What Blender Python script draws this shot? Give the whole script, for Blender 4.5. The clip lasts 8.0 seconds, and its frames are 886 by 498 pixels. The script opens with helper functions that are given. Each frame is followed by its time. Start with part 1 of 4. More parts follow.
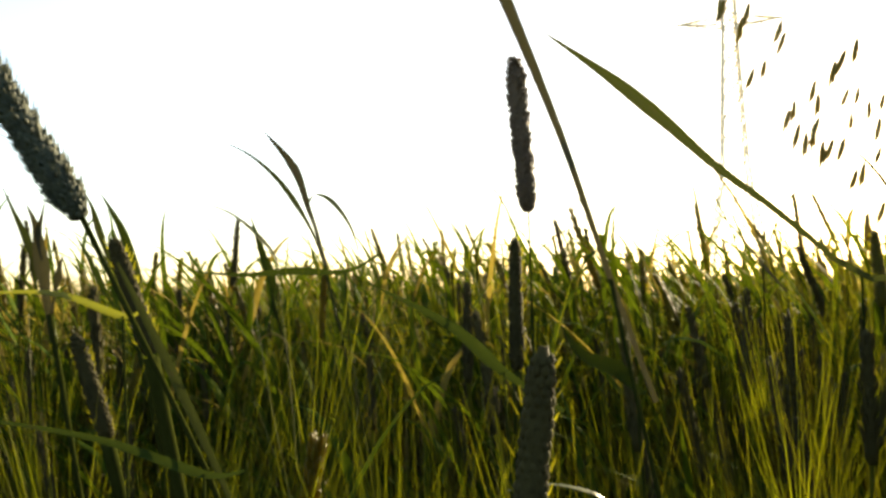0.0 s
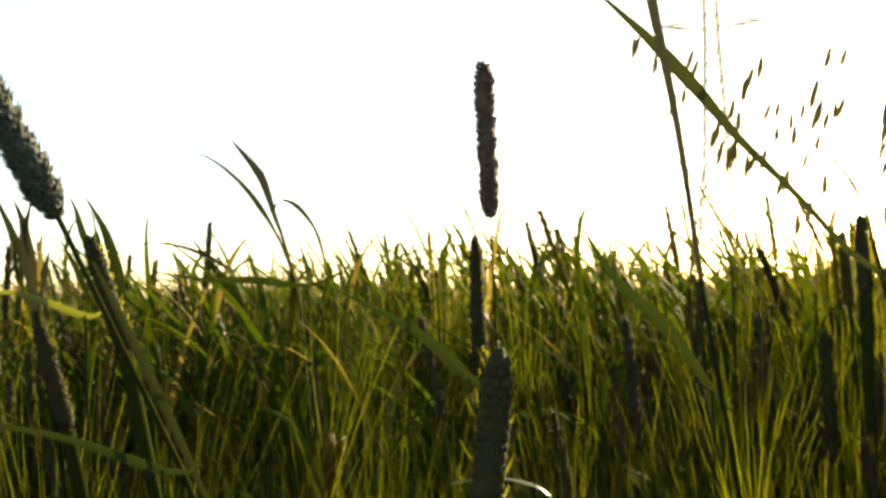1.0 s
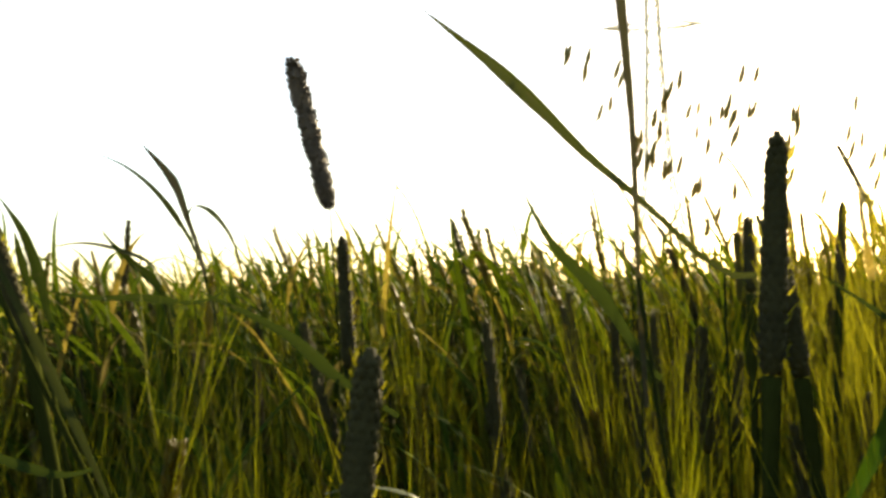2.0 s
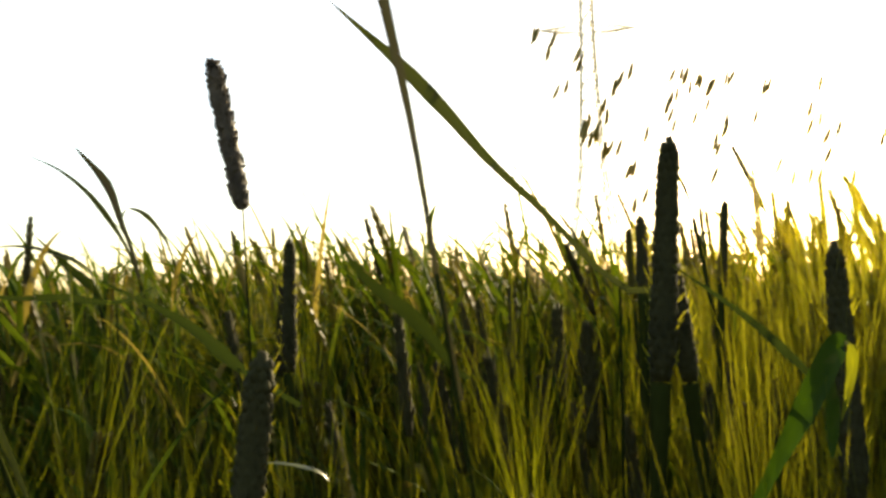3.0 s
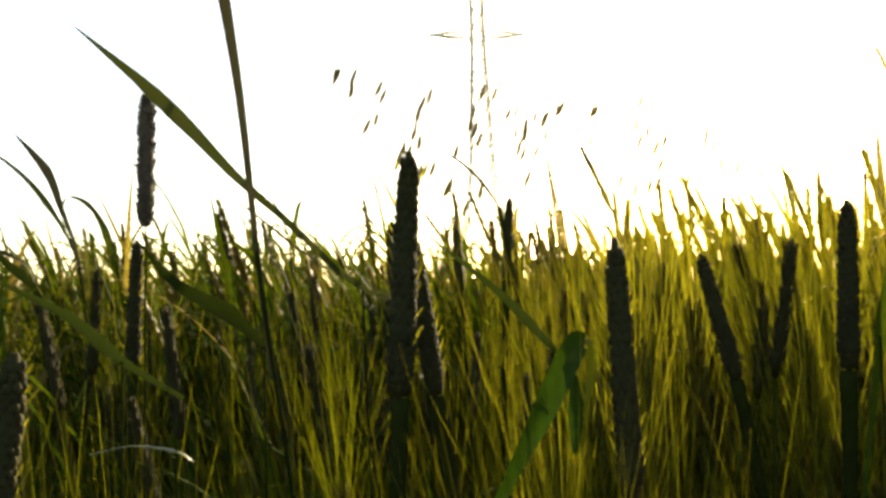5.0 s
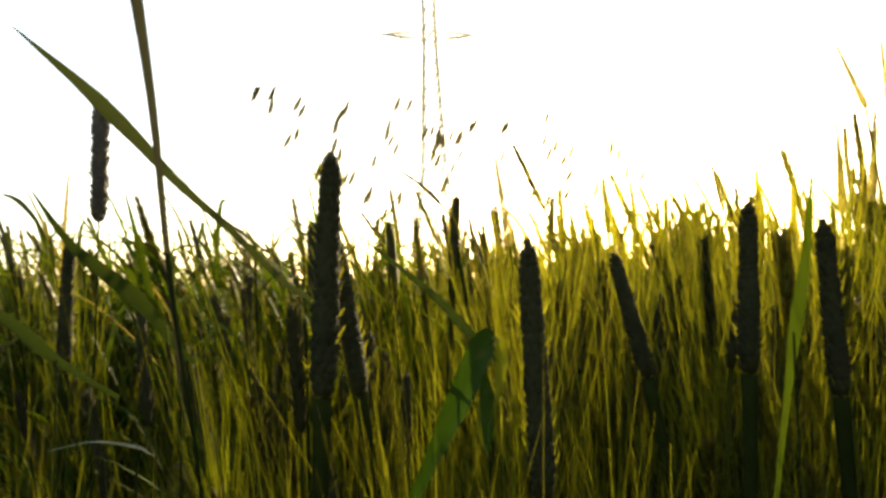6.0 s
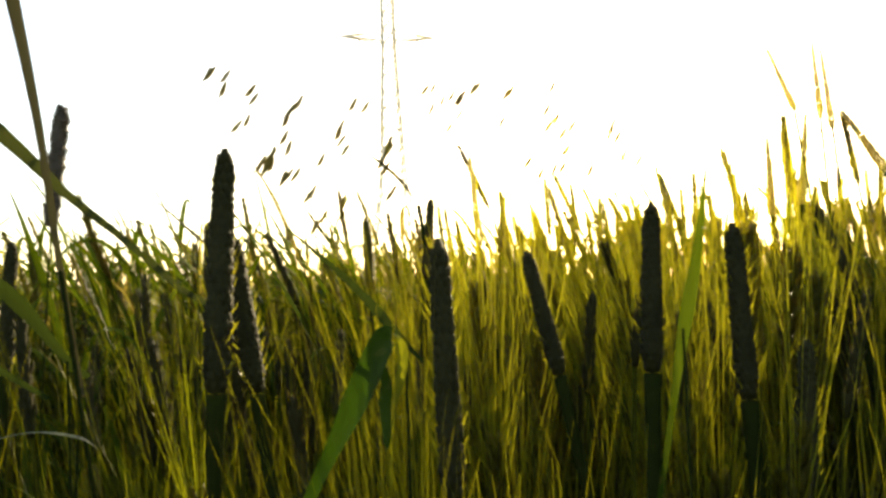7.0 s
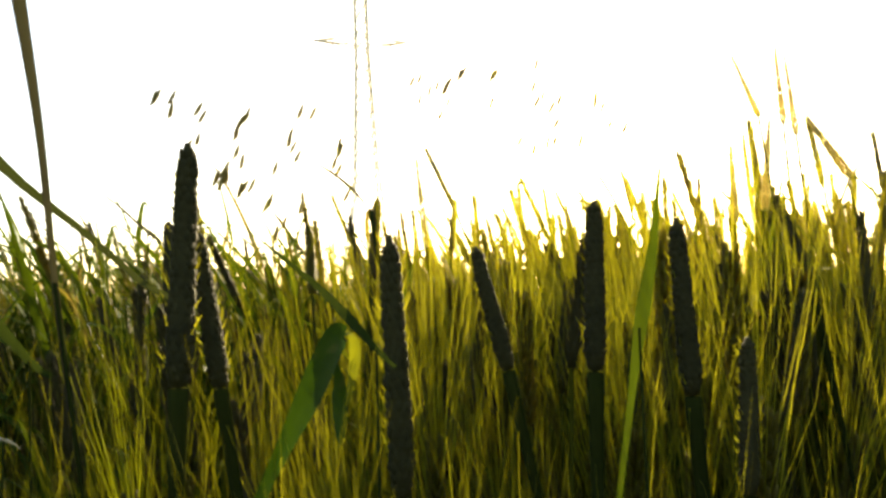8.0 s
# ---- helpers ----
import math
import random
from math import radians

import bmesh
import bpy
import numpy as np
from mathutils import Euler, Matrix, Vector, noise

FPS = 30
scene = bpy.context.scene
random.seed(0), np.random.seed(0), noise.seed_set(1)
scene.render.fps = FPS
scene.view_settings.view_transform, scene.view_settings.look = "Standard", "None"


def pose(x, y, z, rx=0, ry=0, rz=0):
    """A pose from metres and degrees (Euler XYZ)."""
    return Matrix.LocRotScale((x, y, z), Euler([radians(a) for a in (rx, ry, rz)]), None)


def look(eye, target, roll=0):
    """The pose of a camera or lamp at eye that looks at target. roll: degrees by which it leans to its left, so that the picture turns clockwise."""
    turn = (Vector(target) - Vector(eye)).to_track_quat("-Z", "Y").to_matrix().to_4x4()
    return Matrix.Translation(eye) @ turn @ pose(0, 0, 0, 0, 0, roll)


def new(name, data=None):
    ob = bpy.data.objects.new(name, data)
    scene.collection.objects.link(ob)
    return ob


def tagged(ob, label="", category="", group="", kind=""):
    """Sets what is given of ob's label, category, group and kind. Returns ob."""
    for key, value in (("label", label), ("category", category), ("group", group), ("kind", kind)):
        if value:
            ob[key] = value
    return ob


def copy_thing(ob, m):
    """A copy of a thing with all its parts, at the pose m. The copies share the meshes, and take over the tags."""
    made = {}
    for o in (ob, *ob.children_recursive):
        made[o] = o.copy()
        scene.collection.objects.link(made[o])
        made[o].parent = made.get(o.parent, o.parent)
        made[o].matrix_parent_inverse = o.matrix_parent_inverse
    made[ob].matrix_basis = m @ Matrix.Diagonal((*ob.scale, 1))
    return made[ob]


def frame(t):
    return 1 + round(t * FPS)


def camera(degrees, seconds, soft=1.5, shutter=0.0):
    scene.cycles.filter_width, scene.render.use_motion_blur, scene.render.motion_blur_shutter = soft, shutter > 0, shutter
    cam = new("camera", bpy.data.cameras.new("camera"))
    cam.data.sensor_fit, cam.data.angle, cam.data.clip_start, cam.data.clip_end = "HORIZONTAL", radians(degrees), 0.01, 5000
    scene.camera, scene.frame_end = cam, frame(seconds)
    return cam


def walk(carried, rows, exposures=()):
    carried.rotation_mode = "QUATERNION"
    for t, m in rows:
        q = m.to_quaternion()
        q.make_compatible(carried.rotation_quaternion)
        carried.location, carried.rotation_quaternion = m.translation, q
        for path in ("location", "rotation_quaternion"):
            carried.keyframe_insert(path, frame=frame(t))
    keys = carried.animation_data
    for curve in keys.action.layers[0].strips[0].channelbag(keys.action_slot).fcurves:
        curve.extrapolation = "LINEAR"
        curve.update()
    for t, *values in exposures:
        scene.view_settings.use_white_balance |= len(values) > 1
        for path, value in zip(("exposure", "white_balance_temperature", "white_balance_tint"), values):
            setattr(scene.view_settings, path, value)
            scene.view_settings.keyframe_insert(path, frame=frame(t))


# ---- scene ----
# a pan with a slow sidestep through a ripening cereal field, low sun ahead
cam = camera(55.0, 8.0, soft=3.0, shutter=0.5)
walk(cam, [
    (0, pose(0.0000, -0.0000, 0.9500, 93.117, 1.20, -0.000)),
    (0.5, pose(0.0000, -0.0000, 0.9500, 93.163, 1.27, -0.391)),
    (1, pose(0.0078, -0.0016, 0.9500, 93.176, 1.35, -1.063)),
    (1.5, pose(0.0196, -0.0040, 0.9500, 93.066, 1.43, -2.850)),
    (2, pose(0.0343, -0.0070, 0.9500, 92.964, 1.50, -4.702)),
    (3.5, pose(0.0735, -0.0150, 0.9440, 92.840, 1.80, -11.110)),
    (4, pose(0.0853, -0.0174, 0.9420, 92.869, 1.90, -13.054)),
    (4.5, pose(0.0951, -0.0194, 0.9400, 92.817, 1.92, -14.652)),
    (6, pose(0.1225, -0.0250, 0.9357, 92.656, 2.00, -19.473)),
    (6.5, pose(0.1303, -0.0266, 0.9343, 92.613, 2.08, -20.988)),
    (7, pose(0.1372, -0.0280, 0.9329, 92.725, 2.15, -22.234)),
    (7.5, pose(0.1431, -0.0292, 0.9314, 92.845, 2.22, -23.325)),
    (8, pose(0.1470, -0.0300, 0.9300, 92.973, 2.30, -23.994)),
], exposures=[(0.0, 2.54, 7300, 11), (2.0, 2.52, 7300, 11), (4.0, 2.28, 7300, 11), (6.0, 2.34, 7300, 11), (8.0, 2.66, 7300, 11)])

# ---- light ----
SUN_AZ, SUN_EL = 36.5, 16.0          # degrees clockwise from +y, degrees above the horizon
world = bpy.data.worlds.new("world")
scene.world = world
world.use_nodes = True
wn = world.node_tree.nodes
sky = wn.new("ShaderNodeTexSky")
sky.sky_type = "NISHITA"
sky.sun_disc = False
sky.sun_elevation, sky.sun_rotation = radians(SUN_EL), radians(SUN_AZ)
sky.air_density, sky.dust_density, sky.ozone_density = 1.0, 1.2, 0.9
wn["Background"].inputs["Strength"].default_value = 0.075
world.node_tree.links.new(sky.outputs[0], wn["Background"].inputs["Color"])
sun = new("sun", bpy.data.lights.new("sun", "SUN"))
sun.data.energy, sun.data.angle, sun.data.color = 5.0, radians(0.55), (1.0, 0.86, 0.58)
sd = Vector((math.sin(radians(SUN_AZ)) * math.cos(radians(SUN_EL)), math.cos(radians(SUN_AZ)) * math.cos(radians(SUN_EL)), math.sin(radians(SUN_EL))))
sun.matrix_world = look(sd * 60, (0, 0, 0))

# ---- materials ----
def plant_material(name, dark, light, through_colour, share, rough=0.5, scale=60.0, stretch=0.08, bump=0.15, spots=None, ahead=0.0, gloss=0.18, low=0.65, follow=0.3):
    """A plant surface: two scales of colour variation, a lengthwise grain and light that passes through."""
    m = bpy.data.materials.new(name)
    m.use_nodes = True
    nt = m.node_tree
    nt.nodes.clear()
    n, l = nt.nodes.new, nt.links.new
    out = n("ShaderNodeOutputMaterial")
    geo, info, tc = n("ShaderNodeNewGeometry"), n("ShaderNodeObjectInfo"), n("ShaderNodeTexCoord")
    mp = n("ShaderNodeMapping")
    mp.inputs["Scale"].default_value = (1, 1, stretch)
    l(tc.outputs["Object"], mp.inputs["Vector"])
    fine, wide = n("ShaderNodeTexNoise"), n("ShaderNodeTexNoise")
    fine.inputs["Scale"].default_value, fine.inputs["Detail"].default_value = scale * 22, 2
    wide.inputs["Scale"].default_value, wide.inputs["Detail"].default_value = scale, 3
    l(mp.outputs[0], fine.inputs["Vector"])
    l(tc.outputs["Object"], wide.inputs["Vector"])
    add = n("ShaderNodeMath"); add.operation = "ADD"
    l(geo.outputs["Random Per Island"], add.inputs[0]); l(info.outputs["Random"], add.inputs[1])
    half = n("ShaderNodeMath"); half.operation = "MULTIPLY_ADD"
    half.inputs[1].default_value = 0.35
    l(add.outputs[0], half.inputs[0]); l(wide.outputs["Fac"], half.inputs[2])
    fin = n("ShaderNodeMath"); fin.operation = "MULTIPLY_ADD"
    fin.inputs[1].default_value = 0.5
    l(fine.outputs["Fac"], fin.inputs[0]); l(half.outputs[0], fin.inputs[2])
    ramp = n("ShaderNodeMapRange")
    ramp.inputs["From Min"].default_value, ramp.inputs["From Max"].default_value = low, 1.55
    l(fin.outputs[0], ramp.inputs["Value"])
    mix = n("ShaderNodeMix"); mix.data_type = "RGBA"
    mix.inputs["A"].default_value, mix.inputs["B"].default_value = (*dark, 1), (*light, 1)
    l(ramp.outputs[0], mix.inputs["Factor"])
    col = mix.outputs["Result"]
    if spots:
        sp = n("ShaderNodeTexNoise"); sp.inputs["Scale"].default_value = scale * 4
        l(tc.outputs["Object"], sp.inputs["Vector"])
        sr = n("ShaderNodeMapRange")
        sr.inputs["From Min"].default_value, sr.inputs["From Max"].default_value = 0.6, 0.72
        l(sp.outputs["Fac"], sr.inputs["Value"])
        mx = n("ShaderNodeMix"); mx.data_type = "RGBA"
        mx.inputs["B"].default_value = (*spots, 1)
        l(col, mx.inputs["A"]); l(sr.outputs[0], mx.inputs["Factor"])
        col = mx.outputs["Result"]
    bsdf = n("ShaderNodeBsdfPrincipled")
    bsdf.inputs["Roughness"].default_value = rough
    bsdf.inputs["Specular IOR Level"].default_value = gloss
    l(col, bsdf.inputs["Base Color"])
    bp = n("ShaderNodeBump"); bp.inputs["Strength"].default_value, bp.inputs["Distance"].default_value = bump, 0.0006
    l(fine.outputs["Fac"], bp.inputs["Height"]); l(bp.outputs[0], bsdf.inputs["Normal"])
    if share > 0:
        tr = n("ShaderNodeBsdfTranslucent")
        tm = n("ShaderNodeMix"); tm.data_type = "RGBA"
        tm.inputs["A"].default_value = (*through_colour, 1)
        tm.inputs["Factor"].default_value = follow
        l(col, tm.inputs["B"]); l(tm.outputs["Result"], tr.inputs["Color"])
        if ahead > 0:      # thin fibres pass most light on forwards
            rf = n("ShaderNodeBsdfRefraction")
            rf.inputs["Roughness"].default_value, rf.inputs["IOR"].default_value = 0.62, 1.03
            l(tm.outputs["Result"], rf.inputs["Color"])
            mf = n("ShaderNodeMixShader"); mf.inputs[0].default_value = ahead
            l(tr.outputs[0], mf.inputs[1]); l(rf.outputs[0], mf.inputs[2])
            tr = mf
        ms = n("ShaderNodeMixShader"); ms.inputs[0].default_value = share
        l(bsdf.outputs[0], ms.inputs[1]); l(tr.outputs[0], ms.inputs[2])
        l(ms.outputs[0], out.inputs["Surface"])
    else:
        l(bsdf.outputs[0], out.inputs["Surface"])
    return m


LEAF = plant_material("leaf_green", (0.012, 0.027, 0.003), (0.036, 0.058, 0.006), (0.11, 0.155, 0.006), 0.28, 0.7, 40, 0.05, spots=(0.055, 0.048, 0.01), ahead=0.35, gloss=0.008, follow=0.45)
LEAF_FRESH = plant_material("leaf_fresh", (0.010, 0.026, 0.002), (0.026, 0.052, 0.003), (0.035, 0.075, 0.002), 0.25, 0.4, 40, 0.05, spots=(0.04, 0.05, 0.008), ahead=0.3, gloss=0.25)
LEAF_OLIVE = plant_material("leaf_olive", (0.013, 0.018, 0.005), (0.03, 0.034, 0.009), (0.045, 0.055, 0.01), 0.2, 0.65, 40, 0.05, spots=(0.036, 0.028, 0.012), gloss=0.03)
LEAF_DEEP = plant_material("leaf_deep", (0.008, 0.016, 0.003), (0.02, 0.032, 0.006), (0.05, 0.07, 0.008), 0.15, 0.65, 40, 0.05, spots=(0.028, 0.026, 0.008), gloss=0.02)
LEAF_DRY = plant_material("leaf_dry", (0.06, 0.048, 0.01), (0.13, 0.1, 0.024), (0.25, 0.19, 0.03), 0.3, 0.8, 40, 0.05, spots=(0.04, 0.028, 0.012), gloss=0.02)
LEAF_DARK = plant_material("leaf_dark", (0.022, 0.021, 0.010), (0.046, 0.040, 0.018), (0.08, 0.07, 0.02), 0.12, 0.5, 40, 0.05, spots=(0.04, 0.027, 0.016), gloss=0.08)
STEM = plant_material("stem", (0.02, 0.026, 0.003), (0.06, 0.055, 0.006), (0.16, 0.15, 0.008), 0.15, 0.7, 50, 0.03, gloss=0.0)
STALK = plant_material("stalk", (0.009, 0.013, 0.003), (0.024, 0.028, 0.006), (0.06, 0.07, 0.006), 0.1, 0.7, 50, 0.03, gloss=0.0)
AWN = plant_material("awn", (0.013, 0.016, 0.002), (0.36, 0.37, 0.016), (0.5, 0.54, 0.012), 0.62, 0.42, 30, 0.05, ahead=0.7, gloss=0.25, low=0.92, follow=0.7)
# lit copy of the awn: sun glow put into the colour, mainly for sunward stands
AWN_SUNLIT = plant_material("awn_sunlit", (0.018, 0.018, 0.003), (0.64, 0.6, 0.035), (0.74, 0.69, 0.026), 0.78, 0.42, 30, 0.05, ahead=0.7, gloss=0.25, low=0.88, follow=0.7)
EAR = plant_material("ear_husk", (0.026, 0.028, 0.005), (0.085, 0.07, 0.012), (0.5, 0.38, 0.03), 0.3, 0.5, 70, 0.3, bump=0.3, ahead=0.3, gloss=0.08)
# ear husk lightened to straw; the sun's glare is put into the colour
EAR_GLARE = plant_material("ear_glare", (0.34, 0.29, 0.1), (0.55, 0.46, 0.18), (0.9, 0.76, 0.3), 0.55, 0.55, 70, 0.3, bump=0.2, ahead=0.4, gloss=0.1)
# darker copy of the ear husk; the shade of backlit ears is in its colour
EAR_SHADED = plant_material("ear_shaded", (0.02, 0.019, 0.009), (0.043, 0.039, 0.016), (0.3, 0.24, 0.03), 0.12, 0.7, 70, 0.3, bump=0.15, gloss=0.02)
FOX = plant_material("grass_spike", (0.05, 0.038, 0.026), (0.13, 0.10, 0.068), (0.28, 0.2, 0.12), 0.12, 0.7, 90, 0.5, bump=0.4)
FOX_DARK = plant_material("foxtail_spike", (0.02, 0.027, 0.02), (0.056, 0.068, 0.046), (0.2, 0.2, 0.1), 0.12, 0.7, 90, 0.5, bump=0.3)
# lit leaf colour: sunshine and glints on leaves painted as pale yellow-green
LEAF_SUNLIT = plant_material("leaf_sunlit", (0.05, 0.066, 0.004), (0.12, 0.125, 0.009), (0.3, 0.31, 0.012), 0.45, 0.35, 40, 0.05, ahead=0.5, gloss=0.35)
OAT = plant_material("oat_husk", (0.08, 0.068, 0.018), (0.2, 0.16, 0.045), (0.6, 0.46, 0.09), 0.27, 0.45, 60, 0.2, ahead=0.4)
SOIL = plant_material("soil", (0.04, 0.034, 0.02), (0.095, 0.08, 0.045), (0, 0, 0), 0, 0.95, 3, 1.0, bump=0.6)
# galvanised steel, lightened and yellowed to imitate the sun's glare over the pylon
STEEL = plant_material("galvanised_steel_glare_tint", (0.56, 0.52, 0.38), (0.70, 0.65, 0.50), (0, 0, 0), 0, 0.6, 0.4, 1.0, bump=0.05)
GLASS = plant_material("insulator_ceramic", (0.12, 0.07, 0.05), (0.2, 0.12, 0.08), (0, 0, 0), 0, 0.25, 1.0, 1.0, bump=0.02)

# ---- geometry helpers ----
rnd = random.Random(11)


class Geo:
    """Collects tubes, blades and husks, and turns them into one mesh."""

    def __init__(self):
        self.v, self.f, self.mi, self.slot = [], [], [], 0

    def ring_frame(self, a, b):
        d = (b - a).normalized()
        s = d.cross(Vector((0.31, 0.95, 0.07)))
        s.normalize()
        return s, s.cross(d)

    def tube(self, pts, radii, n=4, cap=True):
        base = len(self.v)
        for i, p in enumerate(pts):
            s, u = self.ring_frame(pts[max(i - 1, 0)], pts[min(i + 1, len(pts) - 1)])
            for k in range(n):
                a = 2 * math.pi * k / n
                self.v.append(p + (s * math.cos(a) + u * math.sin(a)) * radii[i])
        for i in range(len(pts) - 1):
            for k in range(n):
                a, b = base + i * n + k, base + i * n + (k + 1) % n
                self.face((a, b, b + n, a + n))
        if cap:
            self.face(tuple(base + (len(pts) - 1) * n + k for k in range(n)))
            self.face(tuple(base + n - 1 - k for k in range(n)))

    def face(self, f):
        self.f.append(f)
        self.mi.append(self.slot)

    def blade(self, pts, widths, side, fold=0.25):
        """A leaf blade: a V-folded strip along pts; side points across it."""
        base = len(self.v)
        for i, p in enumerate(pts):
            d = (pts[min(i + 1, len(pts) - 1)] - pts[max(i - 1, 0)]).normalized()
            s = (side - d * side.dot(d)).normalized()
            u = s.cross(d)
            w = widths[i] / 2
            self.v += [p - s * w + u * w * fold, p.copy(), p + s * w + u * w * fold]
        for i in range(len(pts) - 1):
            a = base + i * 3
            self.face((a, a + 1, a + 4, a + 3))
            self.face((a + 1, a + 2, a + 5, a + 4))

    def bristle(self, pts, widths, r):
        """A flat hair-thin bristle with a chance facing."""
        base = len(self.v)
        d = (pts[-1] - pts[0]).normalized()
        s = d.cross(Vector((r.uniform(-1, 1), r.uniform(-1, 1), r.uniform(-0.3, 0.3)))).normalized()
        for p, w in zip(pts, widths):
            self.v += [p - s * w / 2, p + s * w / 2]
        for i in range(len(pts) - 1):
            a = base + 2 * i
            self.face((a, a + 1, a + 3, a + 2))

    def husk(self, c, axis, length, width, n=5, flat=1.0):
        """A pointed seed husk from c along axis."""
        s, u = self.ring_frame(Vector((0, 0, 0)), axis)
        ax = axis.normalized()
        base = len(self.v)
        self.v.append(c.copy())
        for fr, w in ((0.22, 0.8), (0.55, 1.0), (0.82, 0.55)):
            for k in range(n):
                a = 2 * math.pi * k / n
                self.v.append(c + ax * length * fr + (s * math.cos(a) + u * math.sin(a) * flat) * width / 2 * w)
        self.v.append(c + ax * length)
        tip = len(self.v) - 1
        for k in range(n):
            j = (k + 1) % n
            self.face((base, base + 1 + j, base + 1 + k))
            for r in range(2):
                a = base + 1 + r * n
                self.face((a + k, a + j, a + n + j, a + n + k))
            self.face((base + 1 + 2 * n + k, base + 1 + 2 * n + j, tip))

    def mesh(self, name, materials, smooth=True):
        me = bpy.data.meshes.new(name)
        me.from_pydata([tuple(v) for v in self.v], [], self.f)
        for m in materials:
            me.materials.append(m)
        if len(materials) > 1:
            me.polygons.foreach_set("material_index", self.mi)
        me.polygons.foreach_set("use_smooth", [smooth] * len(self.f))
        return me


def part(name, geo, material, parent, label=""):
    ob = new(name, geo.mesh(name, [material]))
    ob.parent = parent
    return tagged(ob, label)


def curve_points(a, b, bow, n=8):
    """Points from a to b, bowed sideways by the vector bow."""
    return [a.lerp(b, i / n) + bow * (4 * (i / n) * (1 - i / n)) for i in range(n + 1)]


def arc_leaf(geo, start, heading, rise, length, width, droop, n=8, fold=0.25, twist=0.0):
    """A blade that leaves start steeply and droops; heading in radians."""
    p, el = start.copy(), rise
    pts, ws = [], []
    for i in range(n + 1):
        s = i / n
        pts.append(p.copy())
        ws.append(width * max(0.04, min(1.0, s * 6 + 0.35) * (1 - s ** 2.2)))
        p = p + Vector((math.cos(heading) * math.cos(el), math.sin(heading) * math.cos(el), math.sin(el))) * (length / n)
        el -= droop / n * (0.4 + 1.2 * s)
    a = heading + math.pi / 2 + twist
    geo.blade(pts, ws, Vector((math.cos(a), math.sin(a), 0.2)), fold)


def awned_ear(geo_ear, geo_awn, base, axis, length, width, awns, awn_len, r, rows_=9, sides=3, n=5):
    ax = axis.normalized()
    s = ax.cross(Vector((r.uniform(-1, 1), r.uniform(-1, 1), 0.1))).normalized()
    u = s.cross(ax)
    for i in range(rows_):
        f = i / rows_
        w = width * (0.75 + 0.5 * math.sin(math.pi * (0.15 + 0.75 * f))) / 2
        for k in range(sides):
            a = 2 * math.pi * (k + 0.5 * (i % 2)) / sides
            o = s * math.cos(a) + u * math.sin(a)
            geo_ear.husk(base + ax * length * f + o * w * 0.3, ax * 1.0 + o * 0.32, length / rows_ * 2.1, width * 0.5, n)
    for i in range(awns):
        f = 0.15 + 0.85 * i / awns
        a = 2.4 * i
        o = s * math.cos(a) + u * math.sin(a)
        p = base + ax * length * f + o * width * 0.4
        q = p + (ax + o * r.uniform(0.06, 0.34)).normalized() * awn_len * r.uniform(0.6, 1.1)
        b = o * awn_len * r.uniform(-0.03, 0.05)
        geo_awn.bristle([p, p.lerp(q, 0.5) + b, q], [0.00042, 0.00034, 0.0001], r)


def plain_ear(geo, base, axis, length, width, r, n=5, nodes=25, ranks=8, core=True, points=None, taper=0.26):
    """A dense ear without long awns: rows of plump husks that jut out a little, near parallel sides and a blunt pointed tip."""
    ax = axis.normalized()
    s = Vector((1, 0, 0)) - ax * ax.x
    s.normalize()
    u = s.cross(ax)
    shape = lambda f: (1.06 - taper * f) * (min(1.0, 0.72 + f * 4.0) if f < 0.82 else 1 - 0.62 * ((f - 0.82) / 0.18) ** 1.5)
    if core:
        geo.tube([base + ax * length * k / 8 for k in range(9)], [width * 0.38 * shape(k / 8) for k in range(9)], 9)
    for i in range(nodes):
        f = (i + r.random() * 0.3) / nodes * 0.95
        w = width / 2 * shape(f)
        for k in range(ranks):
            a = 2 * math.pi * (k + 0.5 * (i % 2) + r.uniform(-0.1, 0.1)) / ranks
            o = s * math.cos(a) + u * math.sin(a) * 0.85
            geo.husk(base + ax * length * f + o * w * 0.5, ax + o * r.uniform(0.2, 0.36) * shape(f), length / nodes * r.uniform(1.35, 1.9) * (0.6 + 0.4 * shape(f)), width * 0.3 * (0.5 + 0.5 * shape(f)), n)
            if r.random() < 0.6 and (points is None or abs(math.cos(a)) > 0.75):
                p = base + ax * (length * f + length / nodes * 1.3) + o * w * 0.92
                (points or geo).bristle([p, p + (ax + o * r.uniform(0.25, 0.7)) * length * r.uniform(0.025, 0.07)], [0.0006, 0.0002], r)


def grass_spike(geo, length, width, r, rings=34, around=13, hairy=False):
    """A cylindrical timothy or foxtail head from the origin upwards, bristling with small florets, each with short points."""
    prof = lambda f: min(1.0, 0.45 + f * 5, 0.22 + 0.78 * math.sqrt(max(0.0, (1 - f) * 7)))
    geo.tube([Vector((0, 0, length * k / 12)) for k in range(13)], [width * 0.42 * prof(k / 12) for k in range(13)], 12)
    count = rings * around
    for i in range(count):
        f = min(0.985, max(0.005, (i + r.uniform(-3, 3)) / count))
        a = 2.39996 * i + r.uniform(-1.5, 1.5)
        o = Vector((math.cos(a), math.sin(a), 0))
        c = Vector((0, 0, length * f)) + o * width * 0.30 * prof(f)
        d = o * r.uniform(0.7, 1.15) + Vector((0, 0, 0.8))
        size = width * (r.uniform(0.2, 0.34) if hairy else r.uniform(0.24, 0.38)) * (0.6 + 0.4 * prof(f))
        geo.husk(c, d, size, width * (0.15 if hairy else 0.16), 5)
        for side in (-0.25, 0.25) if not hairy else (-0.35, 0.0, 0.35):
            t = Vector((-o.y, o.x, 0)) * side
            p = c + d.normalized() * size * 0.8
